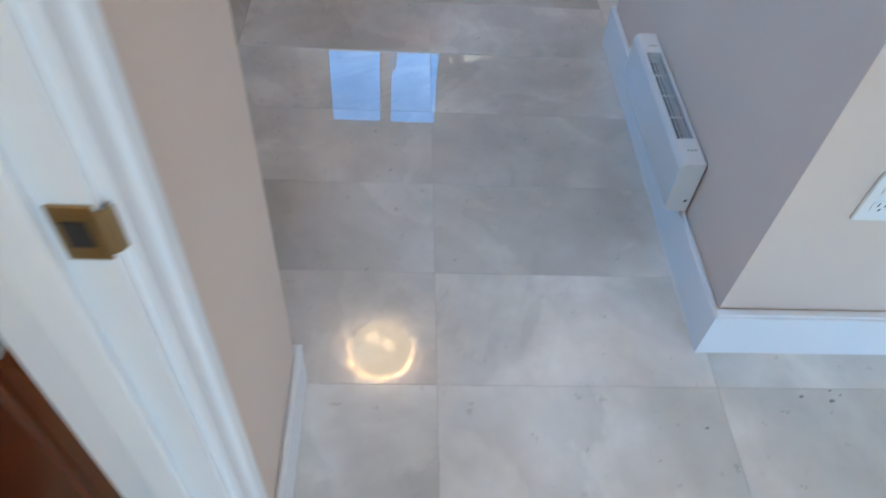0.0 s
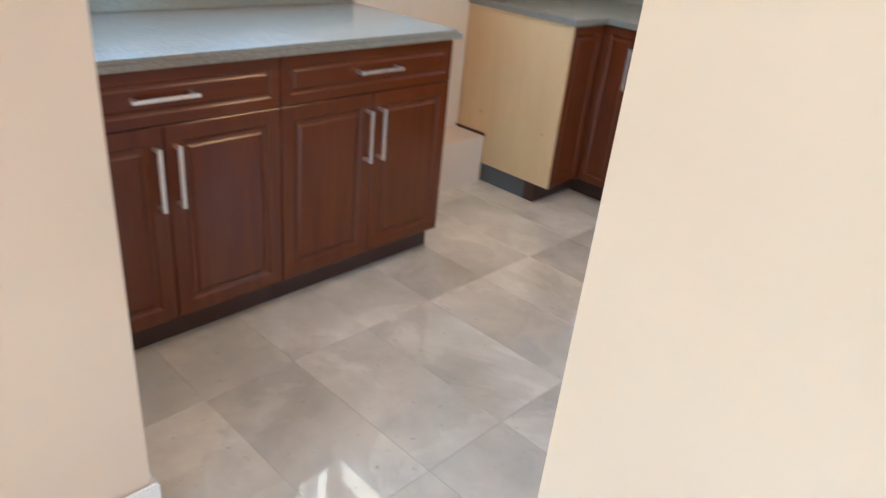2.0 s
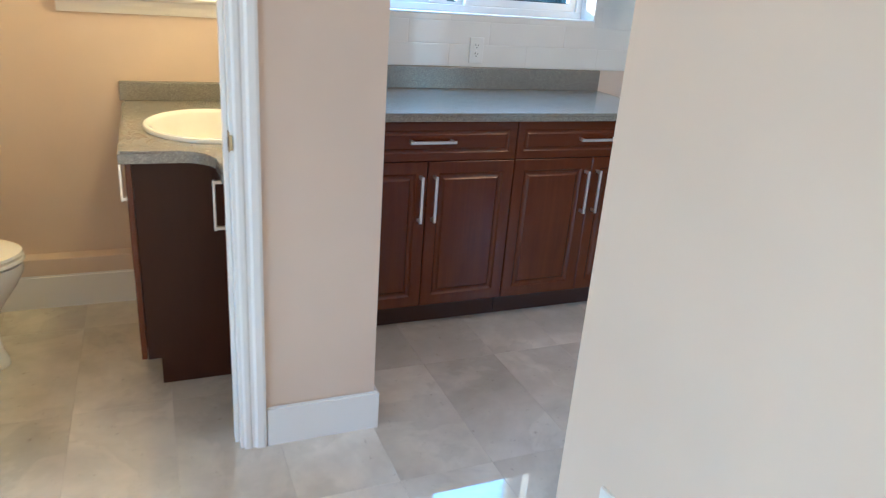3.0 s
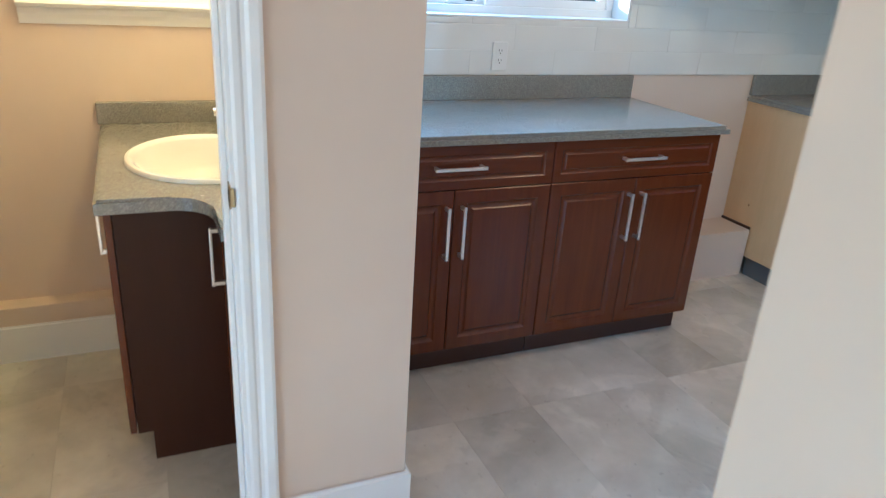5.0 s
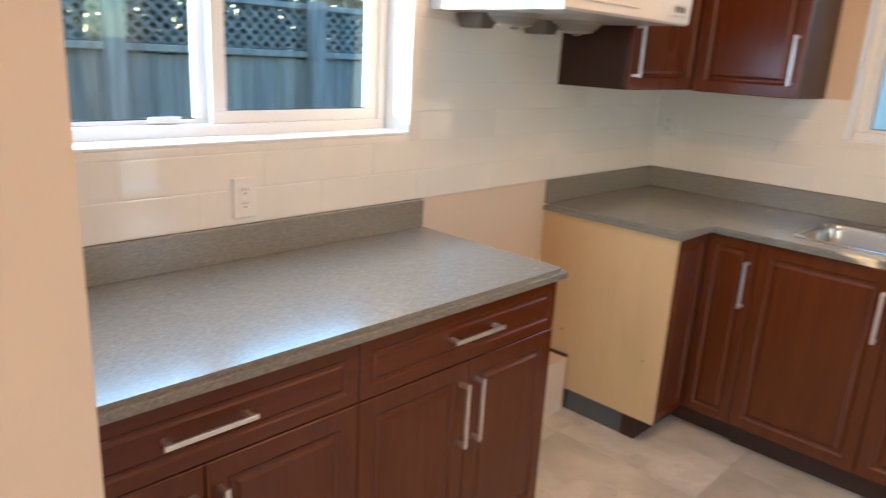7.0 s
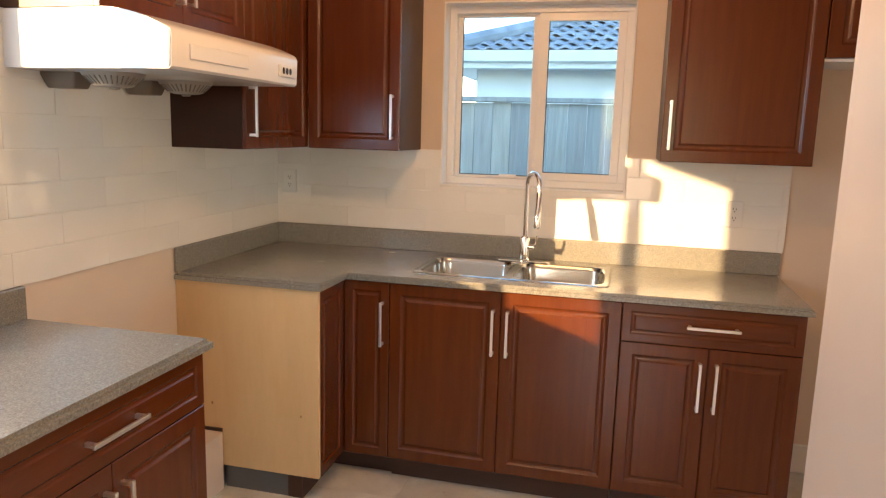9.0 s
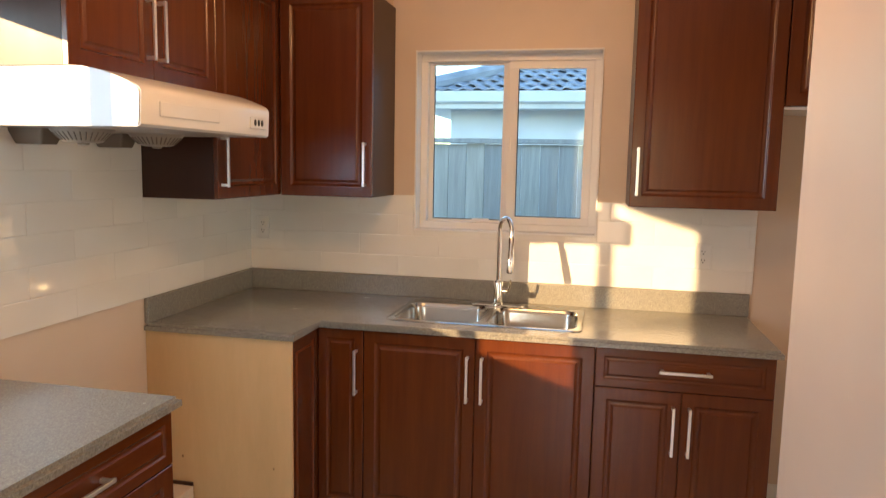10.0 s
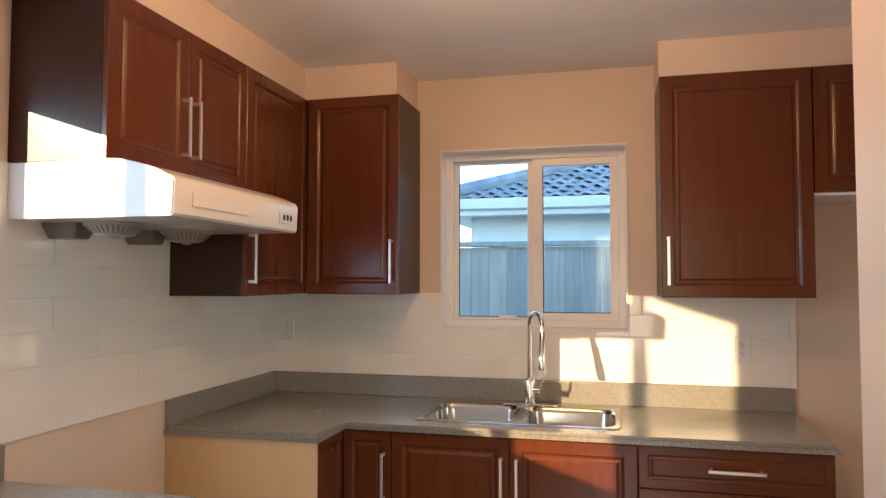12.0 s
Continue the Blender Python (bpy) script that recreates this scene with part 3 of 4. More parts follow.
base_cabinet(pose(0.587, YN, 0), 0.650, "cherry-brown base cabinet with drawer and doors ending the sink run")


def corner_base():
    cab = thing("corner_cabinet", pose(0, 0, 0), "cherry-brown corner base cabinet with a bare birch plywood side", "cabinet", "kitchen base cabinets")
    yf, xf = YN - 0.63, XW + 0.63
    part("body", boxes((XW + 0.003, xf - 0.0195, 3.411, YN - 0.003, 0.10, 0.879), (xf - 0.0195, -0.354, yf + 0.0195, YN - 0.004, 0.10, 0.879)), CHERRY, cab)
    part("side_panel", boxes((XW + 0.002, xf + 0.001, 3.395, 3.410, 0.10, 0.879), bevel=0.0008), BIRCH, cab, "pale birch plywood side panel")
    part("toe_kick", boxes((-0.98, xf - 0.14, 3.406, 3.421, 0.0, 0.10)), GREY_TOE, cab, "grey toe kick strip")
    part("toe_kick", boxes((xf - 0.14, xf - 0.075, 3.404, 3.422, 0.0, 0.10), (xf - 0.092, xf - 0.075, 3.422, yf + 0.075, 0.0, 0.10), (xf - 0.092, -0.354, yf + 0.075, yf + 0.092, 0.0, 0.10)), TOE, cab, "dark brown toe kick")
    d = part("door", routed_panel(xf + 0.003, -0.354, 0.102, 0.874, yf, 0.8), CHERRY, cab)
    bar_handle(d, -0.382, 0.70, yf, 0.19, True)
    bm = routed_panel(3.398, yf - 0.003, 0.102, 0.874, 0.0, 0.8)
    bm.transform(Matrix.Translation((xf, 0, 0)) @ Matrix.Rotation(radians(90), 4, "Z"))
    part("door", bm, CHERRY, cab)


corner_base()


def wall_cabinet(m, w, z0, z1, label, doors, handles, depth=0.335, hz=None):
    """handles: for each door, True for a handle on its right side, False left, None for no handle."""
    cab = thing("wall_cabinet", m, label, "cabinet", "kitchen wall cabinets")
    fy = -depth
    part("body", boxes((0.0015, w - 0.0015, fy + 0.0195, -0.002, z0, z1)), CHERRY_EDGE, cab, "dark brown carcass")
    step = w / doors
    for i in range(doors):
        a, b = i * step + 0.0015, (i + 1) * step - 0.0015
        d = part("door", routed_panel(a, b, z0 + 0.001, z1 - 0.001, fy), CHERRY, cab)
        if handles[i] is not None:
            x = b - 0.030 if handles[i] else a + 0.026
            bar_handle(d, x, z0 + 0.145 if hz is None else hz, fy, 0.195, True)
    return cab


wall_cabinet(west_at(2.638), 0.756, 1.812, SOF - 0.002, "short cherry-brown wall cabinet with two doors above the range hood", 2, (True, False), hz=1.97)
wall_cabinet(west_at(3.396), 0.549, 1.412, SOF - 0.002, "tall cherry-brown corner wall cabinet with one door", 1, (False,))
wall_cabinet(pose(-0.845, YN, 0), 0.435, 1.410, SOF - 0.002, "tall cherry-brown wall cabinet with one door beside the window", 1, (True,), depth=0.355)
wall_cabinet(pose(0.694, YN, 0), 0.566, 1.404, SOF - 0.002, "wide cherry-brown wall cabinet with one door beside the window", 1, (False,), depth=0.355)
wall_cabinet(pose(1.262, YN, 0), 0.80, 1.812, SOF - 0.002, "short cherry-brown wall cabinet above the refrigerator space", 2, (True, False), depth=0.355)
tagged(new("cabinet_underpanel", as_mesh("cabinet_underpanel", boxes((1.264, 2.06, 3.952, YN - 0.002, 1.800, 1.811)), TRIM)), "white board under the short wall cabinet", "panel")


# ---- countertops ----
def counter_slab(outline, z0=0.880, z1=0.910, r=0.012):
    bm = prism(bmesh.new(), outline, "z", z0, z1)
    top = [e for e in bm.edges if all(v.co.z > z1 - 1e-5 for v in e.verts)]
    bmesh.ops.bevel(bm, geom=top, offset=r, segments=4, affect="EDGES")
    return bm


def countertop(name, outline, splash, label, cutters=()):
    top = thing(name, pose(0, 0, 0), label, "countertop")
    bm = counter_slab(outline)
    slab = cut_out(bm, cutters, LAMINATE, "slab") if cutters else as_mesh("slab", bm, LAMINATE)
    part("slab", slab, LAMINATE, top)
    for s in splash:
        part("backsplash", boxes(s, bevel=0.004), LAMINATE, top)
    return top


XE, YE = XW + 0.645, YN - 0.645
countertop("countertop_west", [(XW + 0.002, PART_N + 0.002), (XE, PART_N + 0.002), (XE, 2.648), (XW + 0.002, 2.648)],
           [(XW + 0.002, XW + 0.022, PART_N + 0.004, 2.640, 0.9085, 1.010)], "grey-brown speckled laminate countertop under the west window")
SINK = (-0.285, 0.532, 3.722, 4.190)


def sink_hole():
    bm = bmesh.new()
    return loft(bm, [round_rect((SINK[0] + SINK[1]) / 2, (SINK[2] + SINK[3]) / 2, SINK[1] - SINK[0] - 0.03, SINK[3] - SINK[2] - 0.03, 0.04, z) for z in (0.80, 0.95)], True, True)


countertop("countertop_north", [(XW + 0.002, 3.385), (XE, 3.385), (XE, YE), (1.257, YE), (1.257, YN - 0.002), (XW + 0.002, YN - 0.002)],
           [(XW + 0.002, XW + 0.022, 3.389, YN - 0.024, 0.9085, 1.010), (XW + 0.002, 1.254, YN - 0.022, YN - 0.002, 0.9085, 1.010)],
           "grey-brown speckled laminate L-shaped countertop round the sink", [sink_hole()])


# ---- sink and faucet ----
def kitchen_sink():
    s = thing("kitchen_sink", pose(0, 0, 0.9105), "stainless steel double-bowl sink set into the countertop", "sink")
    cy, h = (SINK[2] + SINK[3]) / 2, SINK[3] - SINK[2]
    mid = (SINK[0] + SINK[1]) / 2
    for x0, x1 in ((SINK[0], mid), (mid, SINK[1])):
        cx, w = (x0 + x1) / 2, x1 - x0
        left = x0 == SINK[0]
        icx, iw, icy, ih = cx + (0.004 if left else -0.004), w - 0.046, cy - 0.022, h - 0.100
        rl, rr = (0.045, 0.002) if left else (0.002, 0.045)
        grow = 0.006 if left else -0.006
        loops = [round_rect_by_side(cx, cy, w, h, rl, rr, -0.003), round_rect_by_side(cx, cy, w, h, rl, rr, 0.002),
                 round_rect_by_side(cx + grow / 2, cy, w - 0.006, h - 0.012, rl, rr, 0.0045),
                 round_rect(icx, icy, iw + 0.010, ih + 0.010, 0.065, 0.0045), round_rect(icx, icy, iw, ih, 0.06, 0.0), round_rect(icx, icy, iw - 0.010, ih - 0.010, 0.058, -0.02),
                 round_rect(icx, icy, iw - 0.022, ih - 0.022, 0.055, -0.150), round_rect(icx, icy, iw - 0.05, ih - 0.05, 0.05, -0.172),
                 round_rect(icx, icy, iw - 0.10, ih - 0.10, 0.04, -0.178), round_rect(icx, icy, 0.08, 0.08, 0.039, -0.180)]
        bowl = part("bowl", loft(bmesh.new(), loops), STEEL, s, smooth=True)
        part("drain", loft(bmesh.new(), [ellipse(icx, icy, r, r, z, 20) for r, z in ((0.044, -0.1795), (0.044, -0.177), (0.034, -0.177), (0.030, -0.1785))]), CHROME, bowl, "chrome drain", smooth=True)


def kitchen_faucet():
    fx, fy, fz = 0.138, 4.142, 0.9155
    f = thing("faucet", pose(fx, fy, fz), "tall chrome gooseneck pull-down faucet behind the sink", "faucet")
    part("deck_plate", loft(bmesh.new(), [round_rect(0, 0, 0.25, 0.055, 0.026, z) for z in (0, 0.004)] + [round_rect(0, 0, 0.24, 0.045, 0.022, 0.007)], True), CHROME, f, smooth=True)
    part("base", loft(bmesh.new(), [ellipse(0, 0, r, r, z, 24) for r, z in ((0.027, 0.006), (0.027, 0.012), (0.023, 0.016), (0.023, 0.110), (0.020, 0.118), (0.015, 0.122))], True), CHROME, f, smooth=True)
    arc, R, top = [], 0.062, 0.350
    for i in range(15):
        a = math.pi * i / 14
        arc.append((R * 0.55 * (1 - math.cos(a)), -R * 0.9 * (1 - math.cos(a)), top + R * math.sin(a)))
    end = arc[-1]
    part("spout", tube(bmesh.new(), [(0, 0, 0.11), (0, 0, 0.22)] + arc + [(end[0] + 0.001, end[1] - 0.004, top - 0.02)], 0.0105, 16), CHROME, f, smooth=True)
    ex, ey = end[0] + 0.001, end[1] - 0.003
    head = [(ex, ey - 0.26 * dz, top - dz) for dz in (0.018, 0.024, 0.075, 0.095, 0.165, 0.172)]
    part("spray_head", tube(bmesh.new(), head, [0.0115, 0.0135, 0.0125, 0.0145, 0.0145, 0.011], 20), CHROME, f, smooth=True)
    joint = part("lever_joint", tube(bmesh.new(), [(0.018, -0.004, 0.072), (0.048, -0.012, 0.072)], 0.0140, 16), CHROME, f, smooth=True)
    part("lever", tube(bmesh.new(), [(0.042, -0.012, 0.072), (0.054, -0.016, 0.090), (0.058, -0.018, 0.128)], [0.007, 0.0055, 0.004], 12), CHROME, joint, smooth=True)


kitchen_sink()
kitchen_faucet()


# ---- range hood ----
def range_hood():
    h = thing("range_hood", west_at(2.636), "white enamelled under-cabinet range hood with two round grilles", "range hood")
    w = 0.757
    prof = [(-0.003, 1.648), (-0.003, 1.810), (-0.345, 1.810)]
    for i in range(1, 9):
        u = i / 8
        prof.append((-0.345 - 0.195 * u, 1.810 - 0.052 * u ** 1.7))
    prof += [(-0.548, 1.750), (-0.552, 1.740), (-0.548, 1.655), (-0.540, 1.648)]
    bm = prism(bmesh.new(), [(u, v) for u, v in prof], "x", 0.0, w)
    ends = [e for e in bm.edges if all(abs(v.co.x) < 1e-5 or abs(v.co.x - w) < 1e-5 for v in e.verts) and abs(e.verts[0].co.x - e.verts[1].co.x) < 1e-5]
    bmesh.ops.bevel(bm, geom=ends, offset=0.004, segments=2, affect="EDGES")
    part("body", bm, ENAMEL, h, smooth=True)
    part("front_trim", boxes((0.085, 0.40, -0.5545, -0.549, 1.680, 1.722), bevel=0.0022), ENAMEL, h)
    panel = part("switch_panel", boxes((w - 0.150, w - 0.030, -0.5545, -0.549, 1.676, 1.716), bevel=0.002), ENAMEL, h)
    for k in range(3):
        bm = loft(bmesh.new(), [[(w - 0.118 + 0.026 * k + a * s, y, 1.697 + b * s) for a, _, b in [(p[0], 0, p[1]) for p in ellipse(0, 0, 0.0075, 0.0115, 0, 16)]] for s, y in ((1, -0.554), (1, -0.5565), (0.8, -0.5575))], True)
        part("button", bm, DARK, panel, "black oval push button", smooth=True)
    for cx in (0.180, 0.545):
        cone = part("fan_cover", loft(bmesh.new(), [ellipse(cx, -0.225, r, r, z, 32) for r, z in ((0.092, 1.6475), (0.088, 1.640), (0.056, 1.610), (0.042, 1.606))], True), FAN_COVER, h, "grey conical fan grille", smooth=True)
        slots = bmesh.new()
        for k in range(32):
            a = 2 * math.pi * k / 32
            tube(slots, [(cx + r * math.cos(a), -0.225 + r * math.sin(a), z) for r, z in ((0.084, 1.6363), (0.060, 1.6138))], 0.0022, 6)
        tagged(part("grille", slots, FILTER, cone, "grey radial grille slots"), kind="stuff")
        part("oil_cup_knob", loft(bmesh.new(), [ellipse(cx, -0.225, r, r, z, 16) for r, z in ((0.018, 1.607), (0.016, 1.600), (0.010, 1.598))], True), FAN_COVER, cone, smooth=True)
    for cx, cyy in ((0.170, -0.068), (0.530, -0.068)):
        loops = [round_rect(cx, cyy, a, b, 0.01, z, 3) for a, b, z in ((0.095, 0.125, 1.6475), (0.095, 0.125, 1.640), (0.072, 0.100, 1.604), (0.066, 0.094, 1.600))]
        part("oil_cup", loft(bmesh.new(), loops, True), FILTER, h, "smoky plastic oil cup", smooth=True)


range_hood()


# ---- wall heater ----
def wall_heater():
    h = thing("wall_heater", pose(BLK_X, 1.50, 0), "low white wall heater with a dark top grille", "heater")
    L, d, z0, z1 = 0.515, 0.062, 0.140, 0.287
    prof = [(-0.004, z0), (-0.004, z1), (-d + 0.018, z1), (-d + 0.006, z1 - 0.004), (-d, z1 - 0.016), (-d + 0.004, z0 + 0.012), (-d + 0.014, z0)]
    bm = prism(bmesh.new(), prof, "y", 0.0, L)
    cutter = boxes((-0.049, -0.011, 0.088, L - 0.088, z1 - 0.045, z1 + 0.02))
    me = cut_out(bm, [cutter], ENAMEL, "body")
    part("body", me, ENAMEL, h)
    part("back_plate", boxes((-0.0045, -0.0005, 0.004, L - 0.004, z0 + 0.004, z1 - 0.004)), DARK, h, "dark back plate")
    grille = part("grille_well", boxes((-0.0485, -0.0115, 0.0885, L - 0.0885, z1 - 0.044, z1 - 0.030)), DARK, h, "black grille recess")
    for x in (-0.0385, -0.030, -0.0215):
        part("grille_bar", boxes((x - 0.0012, x + 0.0012, 0.088, L - 0.088, z1 - 0.008, z1 - 0.0045)), ENAMEL, grille)
    for y in (0.175, L / 2, L - 0.175):
        part("grille_bar", boxes((-0.049, -0.011, y - 0.0012, y + 0.0012, z1 - 0.011, z1 - 0.008)), ENAMEL, grille)
    for y0 in (0.045, L - 0.060):
        for k in range(3):
            part("marking", boxes((-0.036 + 0.0085 * k, -0.0325 + 0.0085 * k, y0, y0 + 0.006, z1 - 0.0002, z1 + 0.0004)), FILTER, h, "small grey printed mark")
    part("side_screw", boxes((-0.020, -0.013, -0.0015, 0.0004, z0 + 0.03, z0 + 0.037), bevel=0.001), DARK, h)


wall_heater()


# ---- outlets ----
def outlet(m, label):
    """Duplex outlet; the plate lies in local xz and faces -y."""
    o = thing("outlet", m, label, "outlet", "wall outlets")
    part("plate", loft(bmesh.new(), [[(p[0], y, p[1]) for p in round_rect(0, 0, 0.071 - i, 0.116 - i, 0.004, 0, 3)] for i, y in ((0, 0.0), (0, -0.004), (0.004, -0.0065))], True), PLASTIC, o)
    for s in (-1, 1):
        rec = part("receptacle", loft(bmesh.new(), [[(p[0], y, p[1]) for p in round_rect(0, s * 0.0195, 0.034, 0.029, 0.010, 0, 4)] for y in (-0.006, -0.0085)], True), PLASTIC, o)
        for x, hgt in ((-0.0065, 0.009), (0.0065, 0.007)):
            part("slot", boxes((x - 0.0012, x + 0.0012, -0.0089, -0.008, s * 0.0195 + 0.0005, s * 0.0195 + 0.0005 + hgt)), SLOT, rec)
        part("slot", boxes((-0.0024, 0.0024, -0.0089, -0.008, s * 0.0195 - 0.0095, s * 0.0195 - 0.0045), bevel=0.0006), SLOT, rec)
    part("screw", boxes((-0.002, 0.002, -0.0072, -0.006, -0.002, 0.002), bevel=0.0006), BRUSHED, o)
    return o


outlet(pose(-1.1745, 1.937, 1.088, 0, 0, 90), "white duplex wall outlet on the tiles under the west window")
outlet(pose(1.046, 4.2745, 1.172), "white duplex wall outlet on the tiles beside the sink")
outlet(pose(-1.105, 4.2745, 1.228), "white duplex wall outlet on the tiles in the corner")
outlet(pose(1.111, BLK_S - 0.0005, 0.482), "white duplex wall outlet low on the hall wall")


# ---- ceiling lamps ----
def dome_lamp(x, y, glow, label):
    l = thing("ceiling_lamp", pose(x, y, ZC), label, "ceiling lamp")
    part("base_ring", loft(bmesh.new(), [ellipse(0, 0, r, r, z, 40) for r, z in ((0.172, 0.0), (0.174, -0.012), (0.168, -0.020))], True), BRUSHED, l, smooth=True)
    loops = [ellipse(0, 0, 0.190 * math.cos(radians(a)), 0.190 * math.cos(radians(a)), -0.022 - 0.138 * math.sin(radians(a)), 40) for a in (-4, 8, 20, 32, 44, 56, 68, 80, 87)]
    shade = part("shade", loft(bmesh.new(), loops), glow, l, "lit frosted glass dome", smooth=True)
    shade.visible_shadow = False
    part("finial", loft(bmesh.new(), [ellipse(0, 0, r, r, z, 16) for r, z in ((0.008, -0.159), (0.010, -0.163), (0.005, -0.170))], True), BRUSHED, l, smooth=True)


dome_lamp(0.16, 2.70, GLOW, "lit frosted glass dome lamp on the kitchen ceiling")
# this second dome is added, unseen, to go with the hall's warm fill
dome_lamp(2.55, 0.10, GLOW_DIM, "unseen lit frosted glass dome lamp added on the hall ceiling as warm fill")


# ---- bathroom ----
def vanity():
    v = thing("bath_vanity", pose(0, 0, 0), "dark brown bathroom vanity with a shallow end cabinet beside the door", "vanity")
    xd, yf, ys = -0.398, 0.416, 0.700
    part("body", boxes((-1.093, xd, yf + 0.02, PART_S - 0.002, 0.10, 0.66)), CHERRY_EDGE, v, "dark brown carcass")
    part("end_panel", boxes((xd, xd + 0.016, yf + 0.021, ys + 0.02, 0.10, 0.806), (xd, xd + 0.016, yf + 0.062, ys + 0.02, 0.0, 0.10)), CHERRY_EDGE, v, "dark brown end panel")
    part("toe_kick", boxes((-1.093, xd - 0.001, yf + 0.066, yf + 0.082, 0.0, 0.10)), TOE, v)
    for a, b, right in ((-1.092, -0.745, True), (-0.742, xd + 0.015, False)):
        d = part("door", routed_panel(a, b, 0.102, 0.800, yf), CHERRY, v)
        bar_handle(d, a + 0.03 if right else b - 0.06, 0.725, yf, 0.15, True, 0.020)
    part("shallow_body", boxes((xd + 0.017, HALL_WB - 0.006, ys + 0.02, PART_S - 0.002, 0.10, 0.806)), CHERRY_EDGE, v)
    d = part("shallow_door", routed_panel(xd + 0.018, HALL_WB - 0.008, 0.102, 0.800, ys, 0.75), CHERRY, v)
    bar_handle(d, xd + 0.075, 0.66, ys, 0.17, True)
    part("toe_kick", boxes((xd + 0.017, HALL_WB - 0.008, ys + 0.06, ys + 0.075, 0.0, 0.10)), TOE, v)


vanity()


def vanity_top():
    top = thing("vanity_countertop", pose(0, 0, 0), "grey-brown speckled laminate vanity top with a curved inner edge", "countertop")
    xe, yf, ys, r = -0.303, 0.402, 0.672, 0.10
    out = [(XW + 0.002, PART_S - 0.002), (XW + 0.002, yf), (xe, yf)]
    for i in range(9):
        a = radians(90 * i / 8)
        out.append((xe + r - r * math.cos(a), ys - r + r * math.sin(a)))
    out += [(HALL_WB - 0.004, ys), (HALL_WB - 0.004, PART_S - 0.002)]
    hole = loft(bmesh.new(), [ellipse(-0.655, 0.705, 0.245, 0.205, z) for z in (0.78, 0.90)], True, True)
    part("slab", cut_out(counter_slab(out, 0.807, 0.845, 0.008), [hole], LAMINATE, "slab"), LAMINATE, top)
    part("backsplash", boxes((XW + 0.002, XW + 0.022, yf - 0.008, PART_S - 0.004, 0.8435, 0.920), bevel=0.004), LAMINATE, top)
    part("backsplash", boxes((XW + 0.0225, HALL_WB - 0.006, PART_S - 0.022, PART_S - 0.002, 0.8435, 0.920), bevel=0.004), LAMINATE, top)


vanity_top()


def wash_basin():
    b = thing("wash_basin", pose(-0.655, 0.705, 0.8455), "glossy white oval ceramic drop-in basin", "basin")
    prof = ((1.0, 0.0), (1.0, 0.006), (0.985, 0.012), (0.95, 0.014), (0.91, 0.010), (0.88, 0.0), (0.83, -0.03), (0.74, -0.075), (0.58, -0.115), (0.35, -0.135), (0.10, -0.140))
    part("bowl", loft(bmesh.new(), [ellipse(0, 0, 0.272 * s, 0.232 * s, z, 40) for s, z in prof]), CERAMIC, b, smooth=True)
    part("drain", loft(bmesh.new(), [ellipse(0, 0, r, r, z, 20) for r, z in ((0.028, -0.1395), (0.028, -0.136), (0.020, -0.1355))], True), CHROME, b, smooth=True)
    f = thing("basin_faucet", pose(-0.655, 0.915, 0.8455), "chrome basin faucet with a lever", "faucet")
    part("base", loft(bmesh.new(), [round_rect(0, 0, 0.15, 0.05, 0.024, 0.0), round_rect(0, 0, 0.15, 0.05, 0.024, 0.012), round_rect(0, 0, 0.13, 0.036, 0.017, 0.022)], True), CHROME, f, smooth=True)
    part("spout", tube(bmesh.new(), [(0, 0, 0.015), (0, -0.006, 0.09), (0, -0.035, 0.132), (0, -0.10, 0.146), (0, -0.185, 0.138)], [0.018, 0.016, 0.014, 0.012, 0.012], 16), CHROME, f, smooth=True)
    part("lever", tube(bmesh.new(), [(0, 0.002, 0.10), (0, -0.002, 0.150), (0, -0.055, 0.176)], [0.015, 0.010, 0.007], 14), CHROME, f, smooth=True)


wash_basin()


